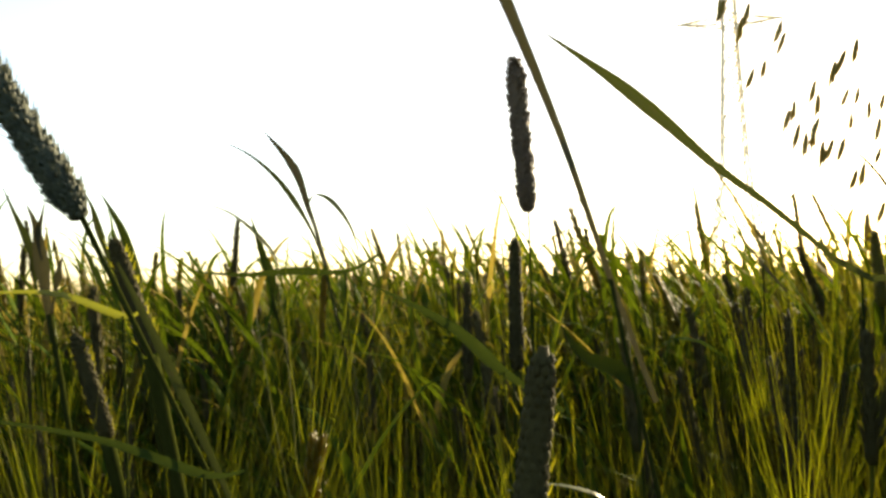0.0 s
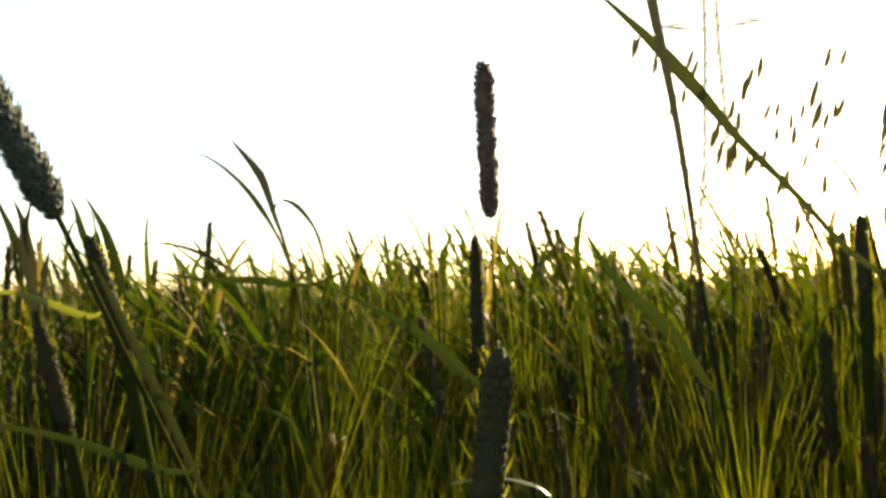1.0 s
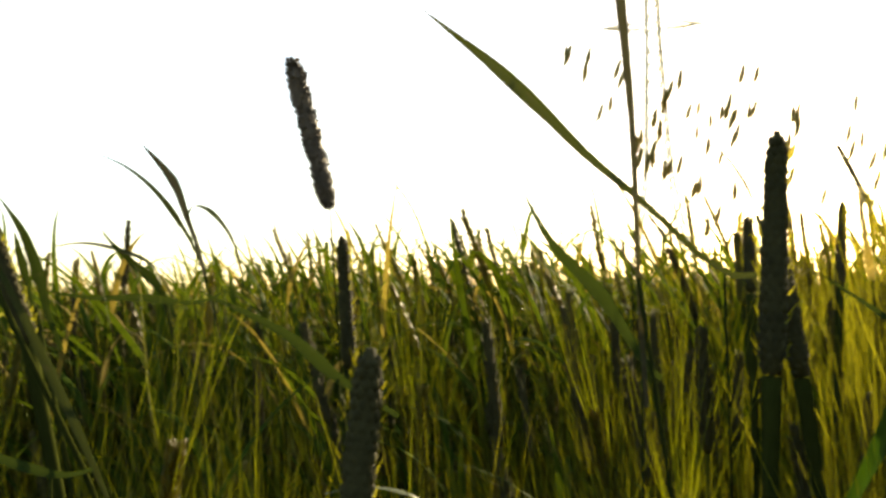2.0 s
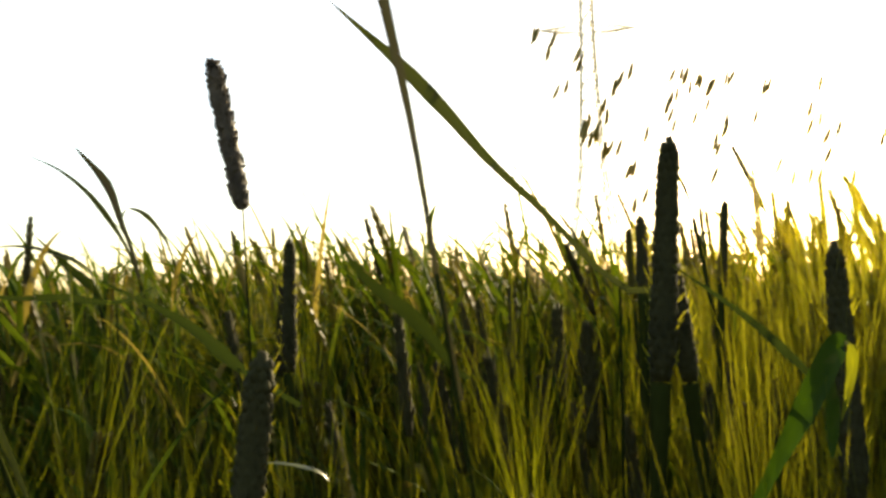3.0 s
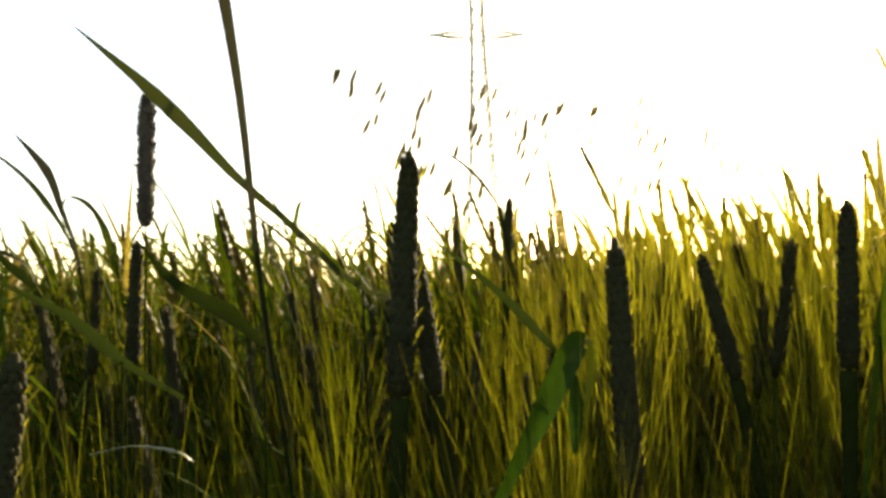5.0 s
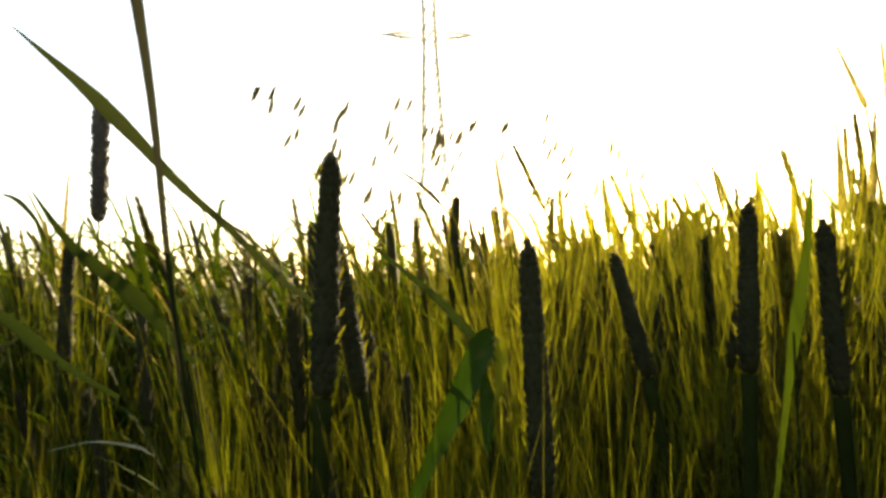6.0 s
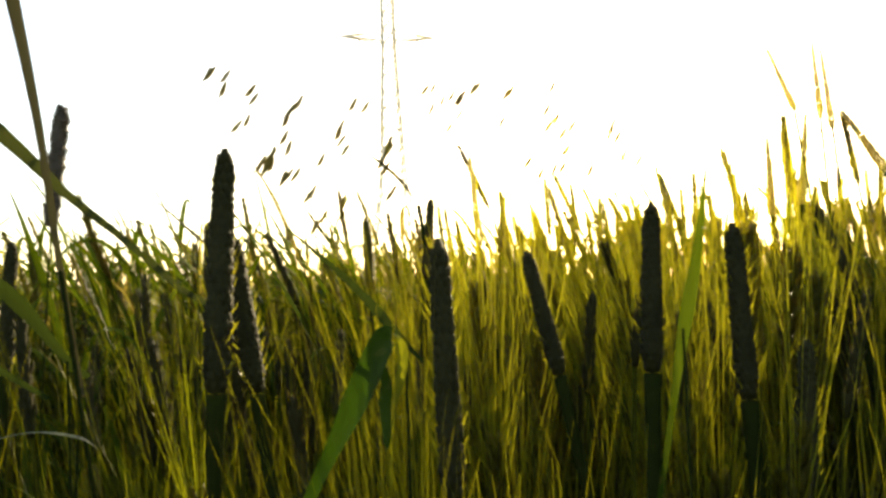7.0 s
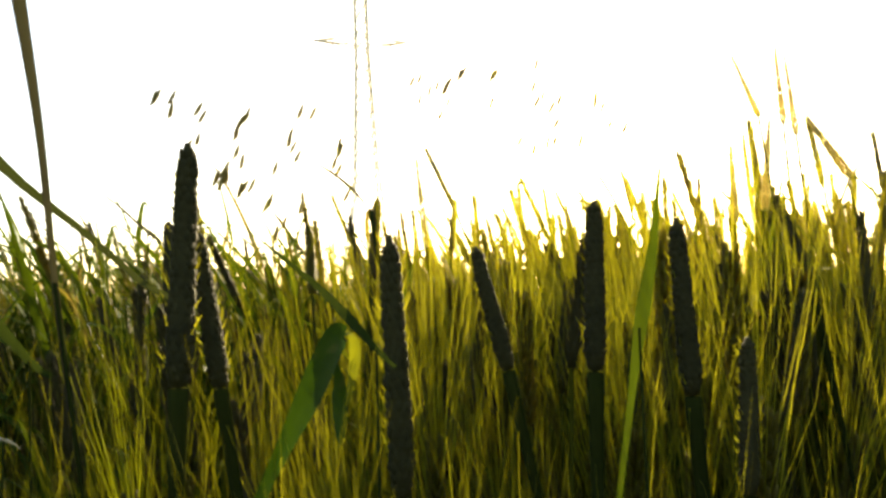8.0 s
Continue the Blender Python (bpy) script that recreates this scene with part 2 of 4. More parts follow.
            geo.bristle([p, p + (d + t + Vector((0, 0, 0.5))).normalized() * width * (r.uniform(0.12, 0.2) if not hairy else r.uniform(0.15, 0.32))], [0.0003, 0.00006], r)


# ---- ground ----
g = Geo()
N, SPAN = 60, 3000.0
axis = [math.copysign(abs(k / (N / 2)) ** 4 * SPAN, k) for k in range(-N // 2, N // 2 + 1)]
for yy in axis:
    for xx in axis:
        rr = math.hypot(xx, yy)
        g.v.append(Vector((xx, yy, 0.012 * noise.noise(Vector((xx * 3, yy * 3, 0))) if rr < 60 else 0.0)))
for j in range(N):
    for i in range(N):
        a = j * (N + 1) + i
        g.face((a, a + 1, a + N + 2, a + N + 1))
ground = tagged(new("ground", g.mesh("ground", [SOIL])), "flat brown soil of a cereal field reaching the horizon", "ground", kind="structure")

# ---- power pylon ----
PX, PY, PZ = (49.33, 141.66, 46.22)


def member(geo, a, b, w):
    geo.tube([Vector(a), Vector(b)], [w * 0.7, w * 0.7], 4)


def power_pylon():
    tower = new("power_pylon")
    tower.matrix_basis = pose(PX, PY, 0, 0, 0, -11)
    half = lambda z: 5.2 + (2.1 - 5.2) * (z / 20) if z < 20 else 2.1 + (1.05 - 2.1) * min(1, (z - 20) / (PZ - 21))
    levels = [0, 7, 13, 18, 22, 26, 29.5, 33, 36, 39, 41.5, PZ - 1.4, PZ + 1.2, PZ + 4, PZ + 7, PZ + 10]
    corner = ((-1, -1), (1, -1), (1, 1), (-1, 1))
    for cx, cy in corner:
        q = Geo()
        q.tube([Vector((cx * half(a), cy * half(a), a)) for a in levels], [0.19] * len(levels), 4)
        part("leg", q, STEEL, tower)
    for k in range(4):
        (ax_, ay_), (bx, by) = corner[k], corner[(k + 1) % 4]
        for a, b in zip(levels, levels[1:]):
            ha, hb = half(a), half(b)
            for p0, p1 in (((ax_ * ha, ay_ * ha, a), (bx * hb, by * hb, b)), ((bx * ha, by * ha, a), (ax_ * hb, ay_ * hb, b)), ((ax_ * hb, ay_ * hb, b), (bx * hb, by * hb, b))):
                q = Geo()
                member(q, p0, p1, 0.14)
                part("brace", q, STEEL, tower)
    for sx in (-1, 1):
        q = Geo()
        tip = (sx * 8.6, 0, PZ)
        for sy in (-1, 1):
            member(q, (sx * 1.05, sy * 1.05, PZ - 0.9), tip, 0.24)
            member(q, (sx * 1.05, sy * 1.05, PZ + 0.9), tip, 0.2)
            for i in range(5):
                f, h = i / 5, (i + 1) / 5
                x0, x1 = sx * (1.05 + 7.55 * f), sx * (1.05 + 7.55 * h)
                member(q, (x0, sy * 1.05 * (1 - f), PZ - 0.9 * (1 - f)), (x1, sy * 1.05 * (1 - h), PZ + 0.9 * (1 - h)), 0.08)
                member(q, (x1, sy * 1.05 * (1 - h), PZ - 0.9 * (1 - h)), (x1, -sy * 1.05 * (1 - h), PZ + 0.9 * (1 - h)), 0.07)
        arm = part("crossarm", q, STEEL, tower)
        for f in (0.55, 0.98):
            q = Geo()
            x = sx * (1.05 + 7.55 * f)
            z0 = PZ - 0.9 * (1 - f)
            pts, rad = [], []
            for i in range(25):
                pts.append(Vector((x, 0, z0 - 0.1 - i * 0.1)))
                rad.append(0.16 if i % 2 else 0.07)
            q.tube(pts, rad, 6)
            part("insulator", q, GLASS, arm, "brown ceramic insulator string")
            q = Geo()
            for sy in (-1, 1):
                q.tube([Vector((x, sy * 120 * k / 12, z0 - 2.6 - 9 * (1 - (1 - k / 12) ** 2))) for k in range(13)], [0.03] * 13, 4)
            part("conductor", q, STEEL, arm)
    return tagged(tower, "tall steel lattice power pylon with a wide crossarm", "pylon")


power_pylon()

# ---- cereal crop ----
def crop_height(x, y):
    """Height of the crop's heads: taller close by towards +x, with uneven patches."""
    az = math.degrees(math.atan2(x, max(y, 0.01)))
    r = math.hypot(x, y)
    side = max(0.0, min(1.0, (az - 14) / 24))
    near = max(0.0, min(1.0, (2.6 - r) / 1.0)) * max(0.0, min(1.0, (r - 0.48) / 0.2))
    low = max(0.0, min(1.0, (0.5 - r) / 0.12))
    close = max(0.0, min(1.0, (1.9 - r) / 0.6))
    return 0.925 + close * 0.018 + side * near * 0.07 + max(0.0, min(1.0, (az - 32) / 14)) * near * 0.03 - low * 0.1 + 0.03 * noise.noise(Vector((x * 1.4, y * 1.4, 3.0)))


def cereal_parts(r, detail, sort, bare=False):
    """One stalk about 0.93 m tall, as separate geometries. sort: barley with bristles, wheat without, or leafy grass."""
    stem, ear, awn, leaves = Geo(), Geo(), Geo(), []
    long = sort == "barley" and r.random() < 0.7      # low ears with long bristles beside higher ears with short ones
    top = {"barley": 0.69 if long else 0.75, "wheat": 0.875, "grass": 0.895}[sort] + r.uniform(-0.05, 0.04)
    lean = Vector((r.uniform(-0.05, 0.05), r.uniform(-0.05, 0.05), top))
    bow = Vector((r.uniform(-0.02, 0.02), r.uniform(-0.02, 0.02), 0))
    k = 6 if detail > 1 else 3
    pts = curve_points(Vector((0, 0, -0.03)), lean, bow, k)
    stem.tube(pts, [0.0019 - 0.0006 * i / len(pts) for i in range(len(pts))], 5 if detail > 1 else 3)
    d = ((pts[-1] - pts[-2]).normalized() + Vector((r.uniform(-0.14, 0.14), r.uniform(-0.14, 0.14), 0))).normalized()
    if sort == "barley":
        if detail > 1:
            awned_ear(ear, awn, pts[-1], d, 0.07, 0.0075, 36 if long else 24, 0.18 if long else 0.13, r, 13, 4, 4)
        elif detail == 1:
            awned_ear(ear, awn, pts[-1], d, 0.07, 0.009, 15, 0.18 if long else 0.13, r, 6, 2, 3)
        else:
            ear.husk(pts[-1], d, 0.09, 0.012, 4)
            for i in range(5):
                a = i * 2.4
                q = pts[-1] + d * (0.18 + r.uniform(0.02, 0.06)) + Vector((math.cos(a), math.sin(a), 0)) * 0.03
                awn.bristle([pts[-1] + d * 0.03, q], [0.0022, 0.0006], r)
    elif sort == "wheat":
        if detail > 1:
            plain_ear(ear, pts[-1], d, r.uniform(0.05, 0.075), 0.0070, r, 4, 12, 4)
        elif detail == 1:
            plain_ear(ear, pts[-1], d, 0.07, 0.008, r, 3, 8, 3)
        else:
            ear.husk(pts[-1], d, 0.085, 0.011, 4)
    count = {"barley": 2, "wheat": 1, "grass": 6}[sort] if detail else {"barley": 1, "wheat": 1, "grass": 3}[sort]
    for k in range(0 if bare and sort != "grass" else count):
        h = top * (1.0 if sort == "grass" else 0.97) - (0.025 if sort == "grass" else 0.1) * k - r.uniform(0, 0.05)
        lf = Geo()
        i = max(0, min(int(h / top * (len(pts) - 1)), len(pts) - 2))
        s = pts[i].lerp(pts[i + 1], h / top * (len(pts) - 1) - i)
        rise = r.uniform(1.0, 1.4)
        arc_leaf(lf, s, r.gauss(math.pi, 1.2) if sort == "grass" else r.uniform(0, 6.28), rise, r.uniform(0.08, 0.2) if sort == "grass" else r.uniform(0.14, 0.24), r.uniform(0.0045, 0.009) if sort == "grass" else r.uniform(0.0035, 0.0065), r.uniform(0.6, 3.4), 9 if detail > 1 else (6 if detail else 4), twist=r.uniform(-0.6, 0.6))
        leaves.append(lf)
    return stem, ear, awn, leaves


def merged(r, detail, sort, sunlit_awns=False, bare=False):
    """A stalk as arrays: vertices, triangles, material numbers."""
    stem, ear, awn, leaves = cereal_parts(r, detail, sort, bare)
    v, f, m = [], [], []
    for geo, mi in [(stem, 0), (ear, 1 if r.random() < 0.7 else 5), (awn, 6 if sunlit_awns else 2)] + [(q, 3 if r.random() < 0.8 else 4) for q in leaves]:
        o = len(v)
        v += [tuple(p) for p in geo.v]
        for face in geo.f:
            for k in range(1, len(face) - 1):
                f.append((face[0] + o, face[k] + o, face[k + 1] + o))
                m.append(mi)
    return np.array(v), np.array(f), np.array(m)


def crop_patch(name, places, protos, r, label):
    """Many stalks as one mesh; places are x, y, height."""
    vs, fs, ms, o = [], [], [], 0
    for x, y, h in places:
        v, f, m = protos[r.randrange(len(protos))]
        a, s = r.uniform(-0.8, 0.8), h / 0.93
        lx, ly = r.gauss(-0.08, 0.08), r.gauss(0, 0.06)
        c, sn = math.cos(a), math.sin(a)
        z = v[:, 2] * s
        w = np.stack([v[:, 0] * c - v[:, 1] * sn + x + lx * z * z, v[:, 0] * sn + v[:, 1] * c + y + ly * z * z, z], 1)
        vs.append(w); fs.append(f + o); ms.append(m)
        o += len(v)
    v, f, m = np.concatenate(vs), np.concatenate(fs), np.concatenate(ms)
    me = bpy.data.meshes.new(name)
    me.vertices.add(len(v)); me.vertices.foreach_set("co", v.ravel())
    me.loops.add(len(f) * 3); me.loops.foreach_set("vertex_index", f.ravel().astype(np.int32))
    me.polygons.add(len(f))
    me.polygons.foreach_set("loop_start", np.arange(0, len(f) * 3, 3, dtype=np.int32))
    for mat in (STEM, EAR, AWN, LEAF, LEAF_DRY, EAR_SHADED, AWN_SUNLIT):
        me.materials.append(mat)
    me.polygons.foreach_set("material_index", m.astype(np.int32))
    me.update(); me.validate()
    return tagged(new(name, me), label, "cereal crop", "crop", "stuff")


def sector(r0, r1, a0, a1, count, r, spread=0.035):
    out = []
    for _ in range(count):
        rr = math.sqrt(r.uniform(r0 * r0, r1 * r1))
        az = radians(r.uniform(a0, a1))
        x, y = 0.07 + rr * math.sin(az), rr * math.cos(az)
        out.append((x, y, crop_height(x, y) * (1.0 + max(-1.9, min(1.7, r.gauss(0, 1))) * spread)))
    return out


r = random.Random(5)
mixture = lambda detail, b, w, g: [merged(r, detail, "barley", b > 7 and detail == 2 and k % 3 == 0) for k in range(b)] + [merged(r, detail, "wheat") for _ in range(w)] + [merged(r, detail, "grass") for _ in range(g)]
crop_patches = []
for a0, a1, b, w, g in ((-40, -8, 5, 1, 11), (-8, 26, 7, 2, 8), (26, 66, 9, 6, 1)):
    k = (a1 - a0) / 32
    fine, mid, coarse = mixture(2, b, w, g), mixture(1, b, w, g), mixture(0, b, w, g)
    crop_patches.append(crop_patch("barley_crop", sector(1.0, 1.8, a0, a1, int((330 if a0 < 26 else 230) * k), r), fine, r, "dense green-gold awned barley stalks"))
    crop_patches.append(crop_patch("barley_crop", sector(1.8, 3.5, a0, a1, int(900 * k), r, 0.05), mid, r, "dense green-gold awned barley stalks"))
    crop_patches.append(crop_patch("barley_crop", sector(3.5, 9.0, a0, a1, int(4200 * k), r, 0.055), coarse, r, "green-gold barley field in the middle distance"))
    crop_patches.append(crop_patch("barley_crop", sector(9.0, 60.0, a0, a1, int(3500 * k), r), coarse, r, "green-gold barley field far off"))
crop_patches.append(crop_patch("barley_crop", sector(0.4, 1.3, 92, 296, 800, r), mid, r, "dense green-gold barley stalks of the field"))
crop_patches.append(crop_patch("barley_crop", sector(1.2, 6.5, 66, 320, 13000, r), coarse, r, "dense green-gold barley stalks of the field"))


# the nearest stalks, one by one
def cereal_plant(r, sort, ear_material=None, own_label=None, bare=False):
    name, label, category = {
        "barley": ("barley_plant", "green-gold awned barley stalk standing in the field", "barley"),
        "wheat": ("wheat_plant", "slim wheat stalk with a dark ear in the barley", "wheat"),
        "grass": ("grass_plant", "leafy green grass with arching blades in the crop", "grass")}[sort]
    thing = new(name)
    stem, ear, awn, leaves = cereal_parts(r, 2, sort, bare)
    part("stem", stem, STEM, thing)
    if sort != "grass":
        e = part("ear", ear, ear_material or EAR, thing)
    if sort == "barley":
        tagged(part("awn_tuft", awn, AWN_SUNLIT if own_label and "golden" in own_label else AWN, e, "long fine bristles"), kind="stuff")
    for q in leaves:
        part("leaf", q, LEAF if bare or r.random() < 0.93 else LEAF_DRY, thing)
    return tagged(thing, own_label or label, category, "single %s stalks" % category)


near_stalks = []


def near_stand(sort, places, count, ear_material=None, label=None, bare=False):
    protos = [cereal_plant(r, sort, ear_material, label, bare) for _ in range(count)]
    for k, (x, y, h) in enumerate(places):
        m = pose(x, y, 0, r.gauss(0, 3), r.gauss(-3, 4), r.uniform(-50, 50))
        ob = protos[k] if k < count else copy_thing(protos[k % count], m)
        ob.matrix_basis = m
        ob.scale = (h / 0.93,) * 3
        near_stalks.append(ob)


near_stand("barley", sector(0.45, 0.75, -38, 26, 52, r, 0.025) + sector(0.33, 0.45, -30, 10, 18, r, 0.015), 12)
# sunward stand, its bristles coloured brighter to stand in for backlight
near_stand("barley", sector(0.47, 0.75, 26, 62, 52, r, 0.025) + sector(0.33, 0.45, 10, 58, 25, r, 0.015), 12, None, "ripening golden awned barley stalk with painted sun glow", True)
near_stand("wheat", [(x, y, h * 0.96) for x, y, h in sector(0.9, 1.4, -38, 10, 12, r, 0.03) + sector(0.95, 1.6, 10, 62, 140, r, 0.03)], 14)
near_stand("wheat", [(x, y, r.uniform(0.87, 0.93)) for x, y, h in sector(0.55, 0.95, -34, 14, 32, r) + sector(0.5, 1.0, 14, 62, 85, r)], 8, EAR_SHADED, "dark wheat ear half hidden in the crop", True)
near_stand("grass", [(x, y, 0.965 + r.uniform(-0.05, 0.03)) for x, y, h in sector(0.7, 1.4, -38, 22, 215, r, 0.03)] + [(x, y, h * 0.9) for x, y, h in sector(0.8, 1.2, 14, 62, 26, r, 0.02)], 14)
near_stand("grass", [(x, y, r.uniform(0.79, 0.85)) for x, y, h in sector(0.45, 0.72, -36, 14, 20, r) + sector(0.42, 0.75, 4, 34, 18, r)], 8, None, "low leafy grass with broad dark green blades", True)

near_stand("barley", [(x, y, r.uniform(0.80, 0.88)) for x, y, h in sector(0.4, 0.65, 26, 62, 45, r)], 8, None, "ripening golden awned barley stalk with painted sun glow", True)
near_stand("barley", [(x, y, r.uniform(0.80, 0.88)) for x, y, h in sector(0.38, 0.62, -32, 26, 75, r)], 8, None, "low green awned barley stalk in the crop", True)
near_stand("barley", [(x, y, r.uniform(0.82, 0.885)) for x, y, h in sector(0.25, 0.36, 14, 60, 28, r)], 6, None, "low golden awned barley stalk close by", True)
near_stand("barley", [(x, y, r.uniform(0.80, 0.87)) for x, y, h in sector(0.25, 0.34, -32, 12, 18, r)], 5, None, "low green awned barley stalk close by", True)
near_stand("grass", [(x, y, r.uniform(0.965, 1.04)) for x, y, h in sector(0.85, 1.5, -8, 20, 85, r)], 8, None, "tall leafy grass with drooping blades over the crop")
awned = [merged(r, 2, "barley", k % 2 > 0, True) for k in range(10)]
crop_patches.insert(0, crop_patch("barley_crop", sector(0.75, 1.0, -38, 26, 45, r, 0.025), awned[::2], r, "dense green awned barley stalks"))
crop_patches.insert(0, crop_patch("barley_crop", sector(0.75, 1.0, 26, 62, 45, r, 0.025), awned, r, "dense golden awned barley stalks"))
crop_patches.insert(0, crop_patch("barley_crop", [(x, y, r.uniform(0.97, 1.05)) for x, y, h in sector(0.9, 1.7, -36, 62, 75, r)], awned, r, "tall thin barley stalks with fine bristles above the crop"))
tall = [merged(r, 2, "wheat", bare=k % 4 > 0) for k in range(12)]
mixed = tall + [merged(r, 2, "barley", k % 2, True) for k in range(8)]
leafy = mixed + [merged(r, 2, "grass") for _ in range(10)]
crop_patches.insert(0, crop_patch("wheat_crop", [(x, y, 0.9 + 0.125 * r.random() ** 1.4) for x, y, h in sector(1.0, 2.0, -40, 31, 400, r)], leafy, r, "dense green wheat, barley and grass stalks"))
crop_patches.insert(0, crop_patch("wheat_crop", [(x, y, 0.95 + 0.12 * r.random() ** 1.2 * max(0.2, min(1.0, (x / y - 0.4) / 0.4))) for x, y, h in sector(1.0, 2.2, 26, 64, 460, r)], mixed, r, "tall green-gold wheat stalks against the low sun"))
crop_patches.insert(0, crop_patch("wheat_crop", [(x, y, r.uniform(0.93, 1.01)) for x, y, h in sector(0.85, 1.3, 28, 64, 130, r)], mixed, r, "tall green-gold wheat and barley stalks"))
crop_patches.insert(0, crop_patch("wheat_crop", [(x, y, 0.89 + 0.13 * r.random() ** 1.5) for x, y, h in sector(0.75, 1.5, -36, 33, 170, r)], tall, r, "green wheat ears among the crop's leaves"))

near_stand("wheat", [(x, y, r.uniform(0.86, 0.92)) for x, y, h in sector(0.42, 0.66, 10, 27, 14, r)], 5, EAR_SHADED, "dark wheat ear half hidden in the crop", True)

# ---- plants that stand out ----
sways = []
hanging = []
# seconds and degrees by which the wind blows hanging husks aside
WIND = {0: 15, 0.5: 15, 1: 15, 1.5: 9, 2: 14, 3.5: 20, 4: 9, 4.5: 14, 6: 24, 6.5: 30, 7: 34, 7.5: 26, 8: 25}


def hero(name, label, category, rows_, facing, root_shift=(0.0, 0.0)):
    """A plant rooted under its joint. rows_: seconds, joint's place, lean of the upper part to
    the right and, where given, away. Local x runs to the right of the
    view, y away, z up; returns the thing and the joint's height."""
    thing = new(name)
    n = len(rows_)
    jx, jy, jz = (sum(q[i] for q in rows_) / n for i in (1, 2, 3))
    if root_shift is None:      # the stalk goes on along the mean lean
        off = -math.tan(radians(sum(q[4] for q in rows_) / n)) * jz * 0.9
        off = max(-0.16, min(0.16, off))
        root_shift = (off * math.cos(radians(facing)), off * math.sin(radians(facing)))
    sways.append((thing, rows_, facing, Vector((jx + root_shift[0], jy + root_shift[1], 0.0)), jz, []))
    return tagged(thing, label, category), jz


def stalk(thing, jz, r0=0.0016, r1=0.001, bow=0.0, material=None):
    q = Geo()
    pts = curve_points(Vector((0, 0, -0.05)), Vector((0, 0, jz)), Vector((bow, 0, 0)), 12)
    q.tube(pts, [r0 + (r1 - r0) * i / 12 for i in range(13)], 7)
    return part("stalk", q, material or STALK, thing)


def joint_part(name, geo, material, thing, jz, label=""):
    ob = part(name, geo, material, thing, label)
    ob.matrix_basis = pose(0, 0, jz)
    sways[-1][5].append(ob)
    return ob


def timothy(rows_, facing, length, width, label, bow=0.0):
    r = random.Random(len(sways))
    thing, jz = hero("timothy_grass", label, "grass", rows_, facing, (0.0, 0.0) if bow else None)
    stalk(thing, jz, 0.0011, 0.001 if bow else 0.0006, bow=bow)
    q = Geo()
    grass_spike(q, length, width, r, *((40, 14, True) if bow else (34, 12, False)))
    joint_part("flower_spike", q, FOX_DARK if bow else FOX, thing, jz, "dark bristly cylindrical flower spike")
    q = Geo()
    if bow:      # a sheathing leaf wrapped along the upper stalk
        q.blade([Vector((bow * 4 * f * (1 - f) + 0.004, -0.002, -0.05 + (jz + 0.05) * f)) for f in (0.9, 0.915, 0.93, 0.95, 0.97, 0.985)], [0.001, 0.0022, 0.003, 0.0034, 0.0025, 0.0008], Vector((1, 0.4, 0)))
    else:
        arc_leaf(q, Vector((0, 0, jz - 0.4)), r.uniform(0, 6), 1.2, 0.16, 0.007, 1.2)
    part("leaf", q, LEAF_OLIVE, thing)
    return thing


def wheat(rows_, facing, length, width, label, material=None):
    r = random.Random(len(sways) + 40)
    thing, jz = hero("wheat_plant", label, "wheat", rows_, facing, None)
    stalk(thing, jz, 0.0018, 0.0012)
    if material is None:
        q = Geo()
        q.tube([Vector((0, 0, jz - 0.11 + 0.0105 * k)) for k in range(11)], [0.0017 + (0.33 * width - 0.0017) * (k / 10) ** 0.8 for k in range(11)], 8)
        part("leaf_sheath", q, STALK, thing)
    q = Geo()
    if material is not EAR_GLARE:
        tips = Geo()
        plain_ear(q, Vector((0, 0, -0.004)), Vector((0, 0, 1)), length, width, r, points=tips)
    else:      # looser, thin-husked ears that the sun shines through
        plain_ear(q, Vector((0, 0, -0.004)), Vector((0, 0, 1)), length * 1.25, width, r, 5, 20, 5, False, taper=0.75)
    head = joint_part("ear", q, material or EAR_SHADED, thing, jz, "dense dark ear without long bristles" if material is None else "thin straw-coloured ear paled for sun glare")
    # edge bristles in the bright awn colour imitate glints of sun on the husks
    if material is not EAR_GLARE:
        tagged(part("bristle_fringe", tips, AWN_SUNLIT, head, "short bristles coloured as sun glints along the ear"), kind="stuff")
    return thing


def blade_plant(rows_, facing, label, blades, material=None, stalk_r=0.0016, name="meadow_grass", tip=1.1):
    """Blades from the joint: each is a list of (x, y, z) offsets with a greatest width, its place along it and a facing."""
    thing, jz = hero(name, label, "grass", rows_, facing, None if stalk_r > 0.0008 else (0.0, 0.0))
    stalk(thing, jz, stalk_r * 1.2, stalk_r)
    for pts, width, widest, side, *own in blades:
        q = Geo()
        n = 16
        ctrl = [Vector(p) for p in pts]
        out, ws = [], []
        for i in range(n + 1):
            s = i / n * (len(ctrl) - 1)
            k = min(int(s), len(ctrl) - 2)
            p0, p1, p2, p3 = ctrl[max(k - 1, 0)], ctrl[k], ctrl[k + 1], ctrl[min(k + 2, len(ctrl) - 1)]
            u = s - k
            out.append(0.5 * (2 * p1 + (p2 - p0) * u + (2 * p0 - 5 * p1 + 4 * p2 - p3) * u * u + (3 * p1 - p0 - 3 * p2 + p3) * u ** 3))
            f = i / n
            ws.append(width * max(0.05, (0.36 + 0.64 * (f / widest) ** 2.6) if f < widest else 1 - ((f - widest) / (1 - widest)) ** tip * 0.96))
        q.blade(out, ws, Vector(side), 0.22)
        joint_part("leaf", q, own[0] if own else material or LEAF, thing, jz)
    return thing


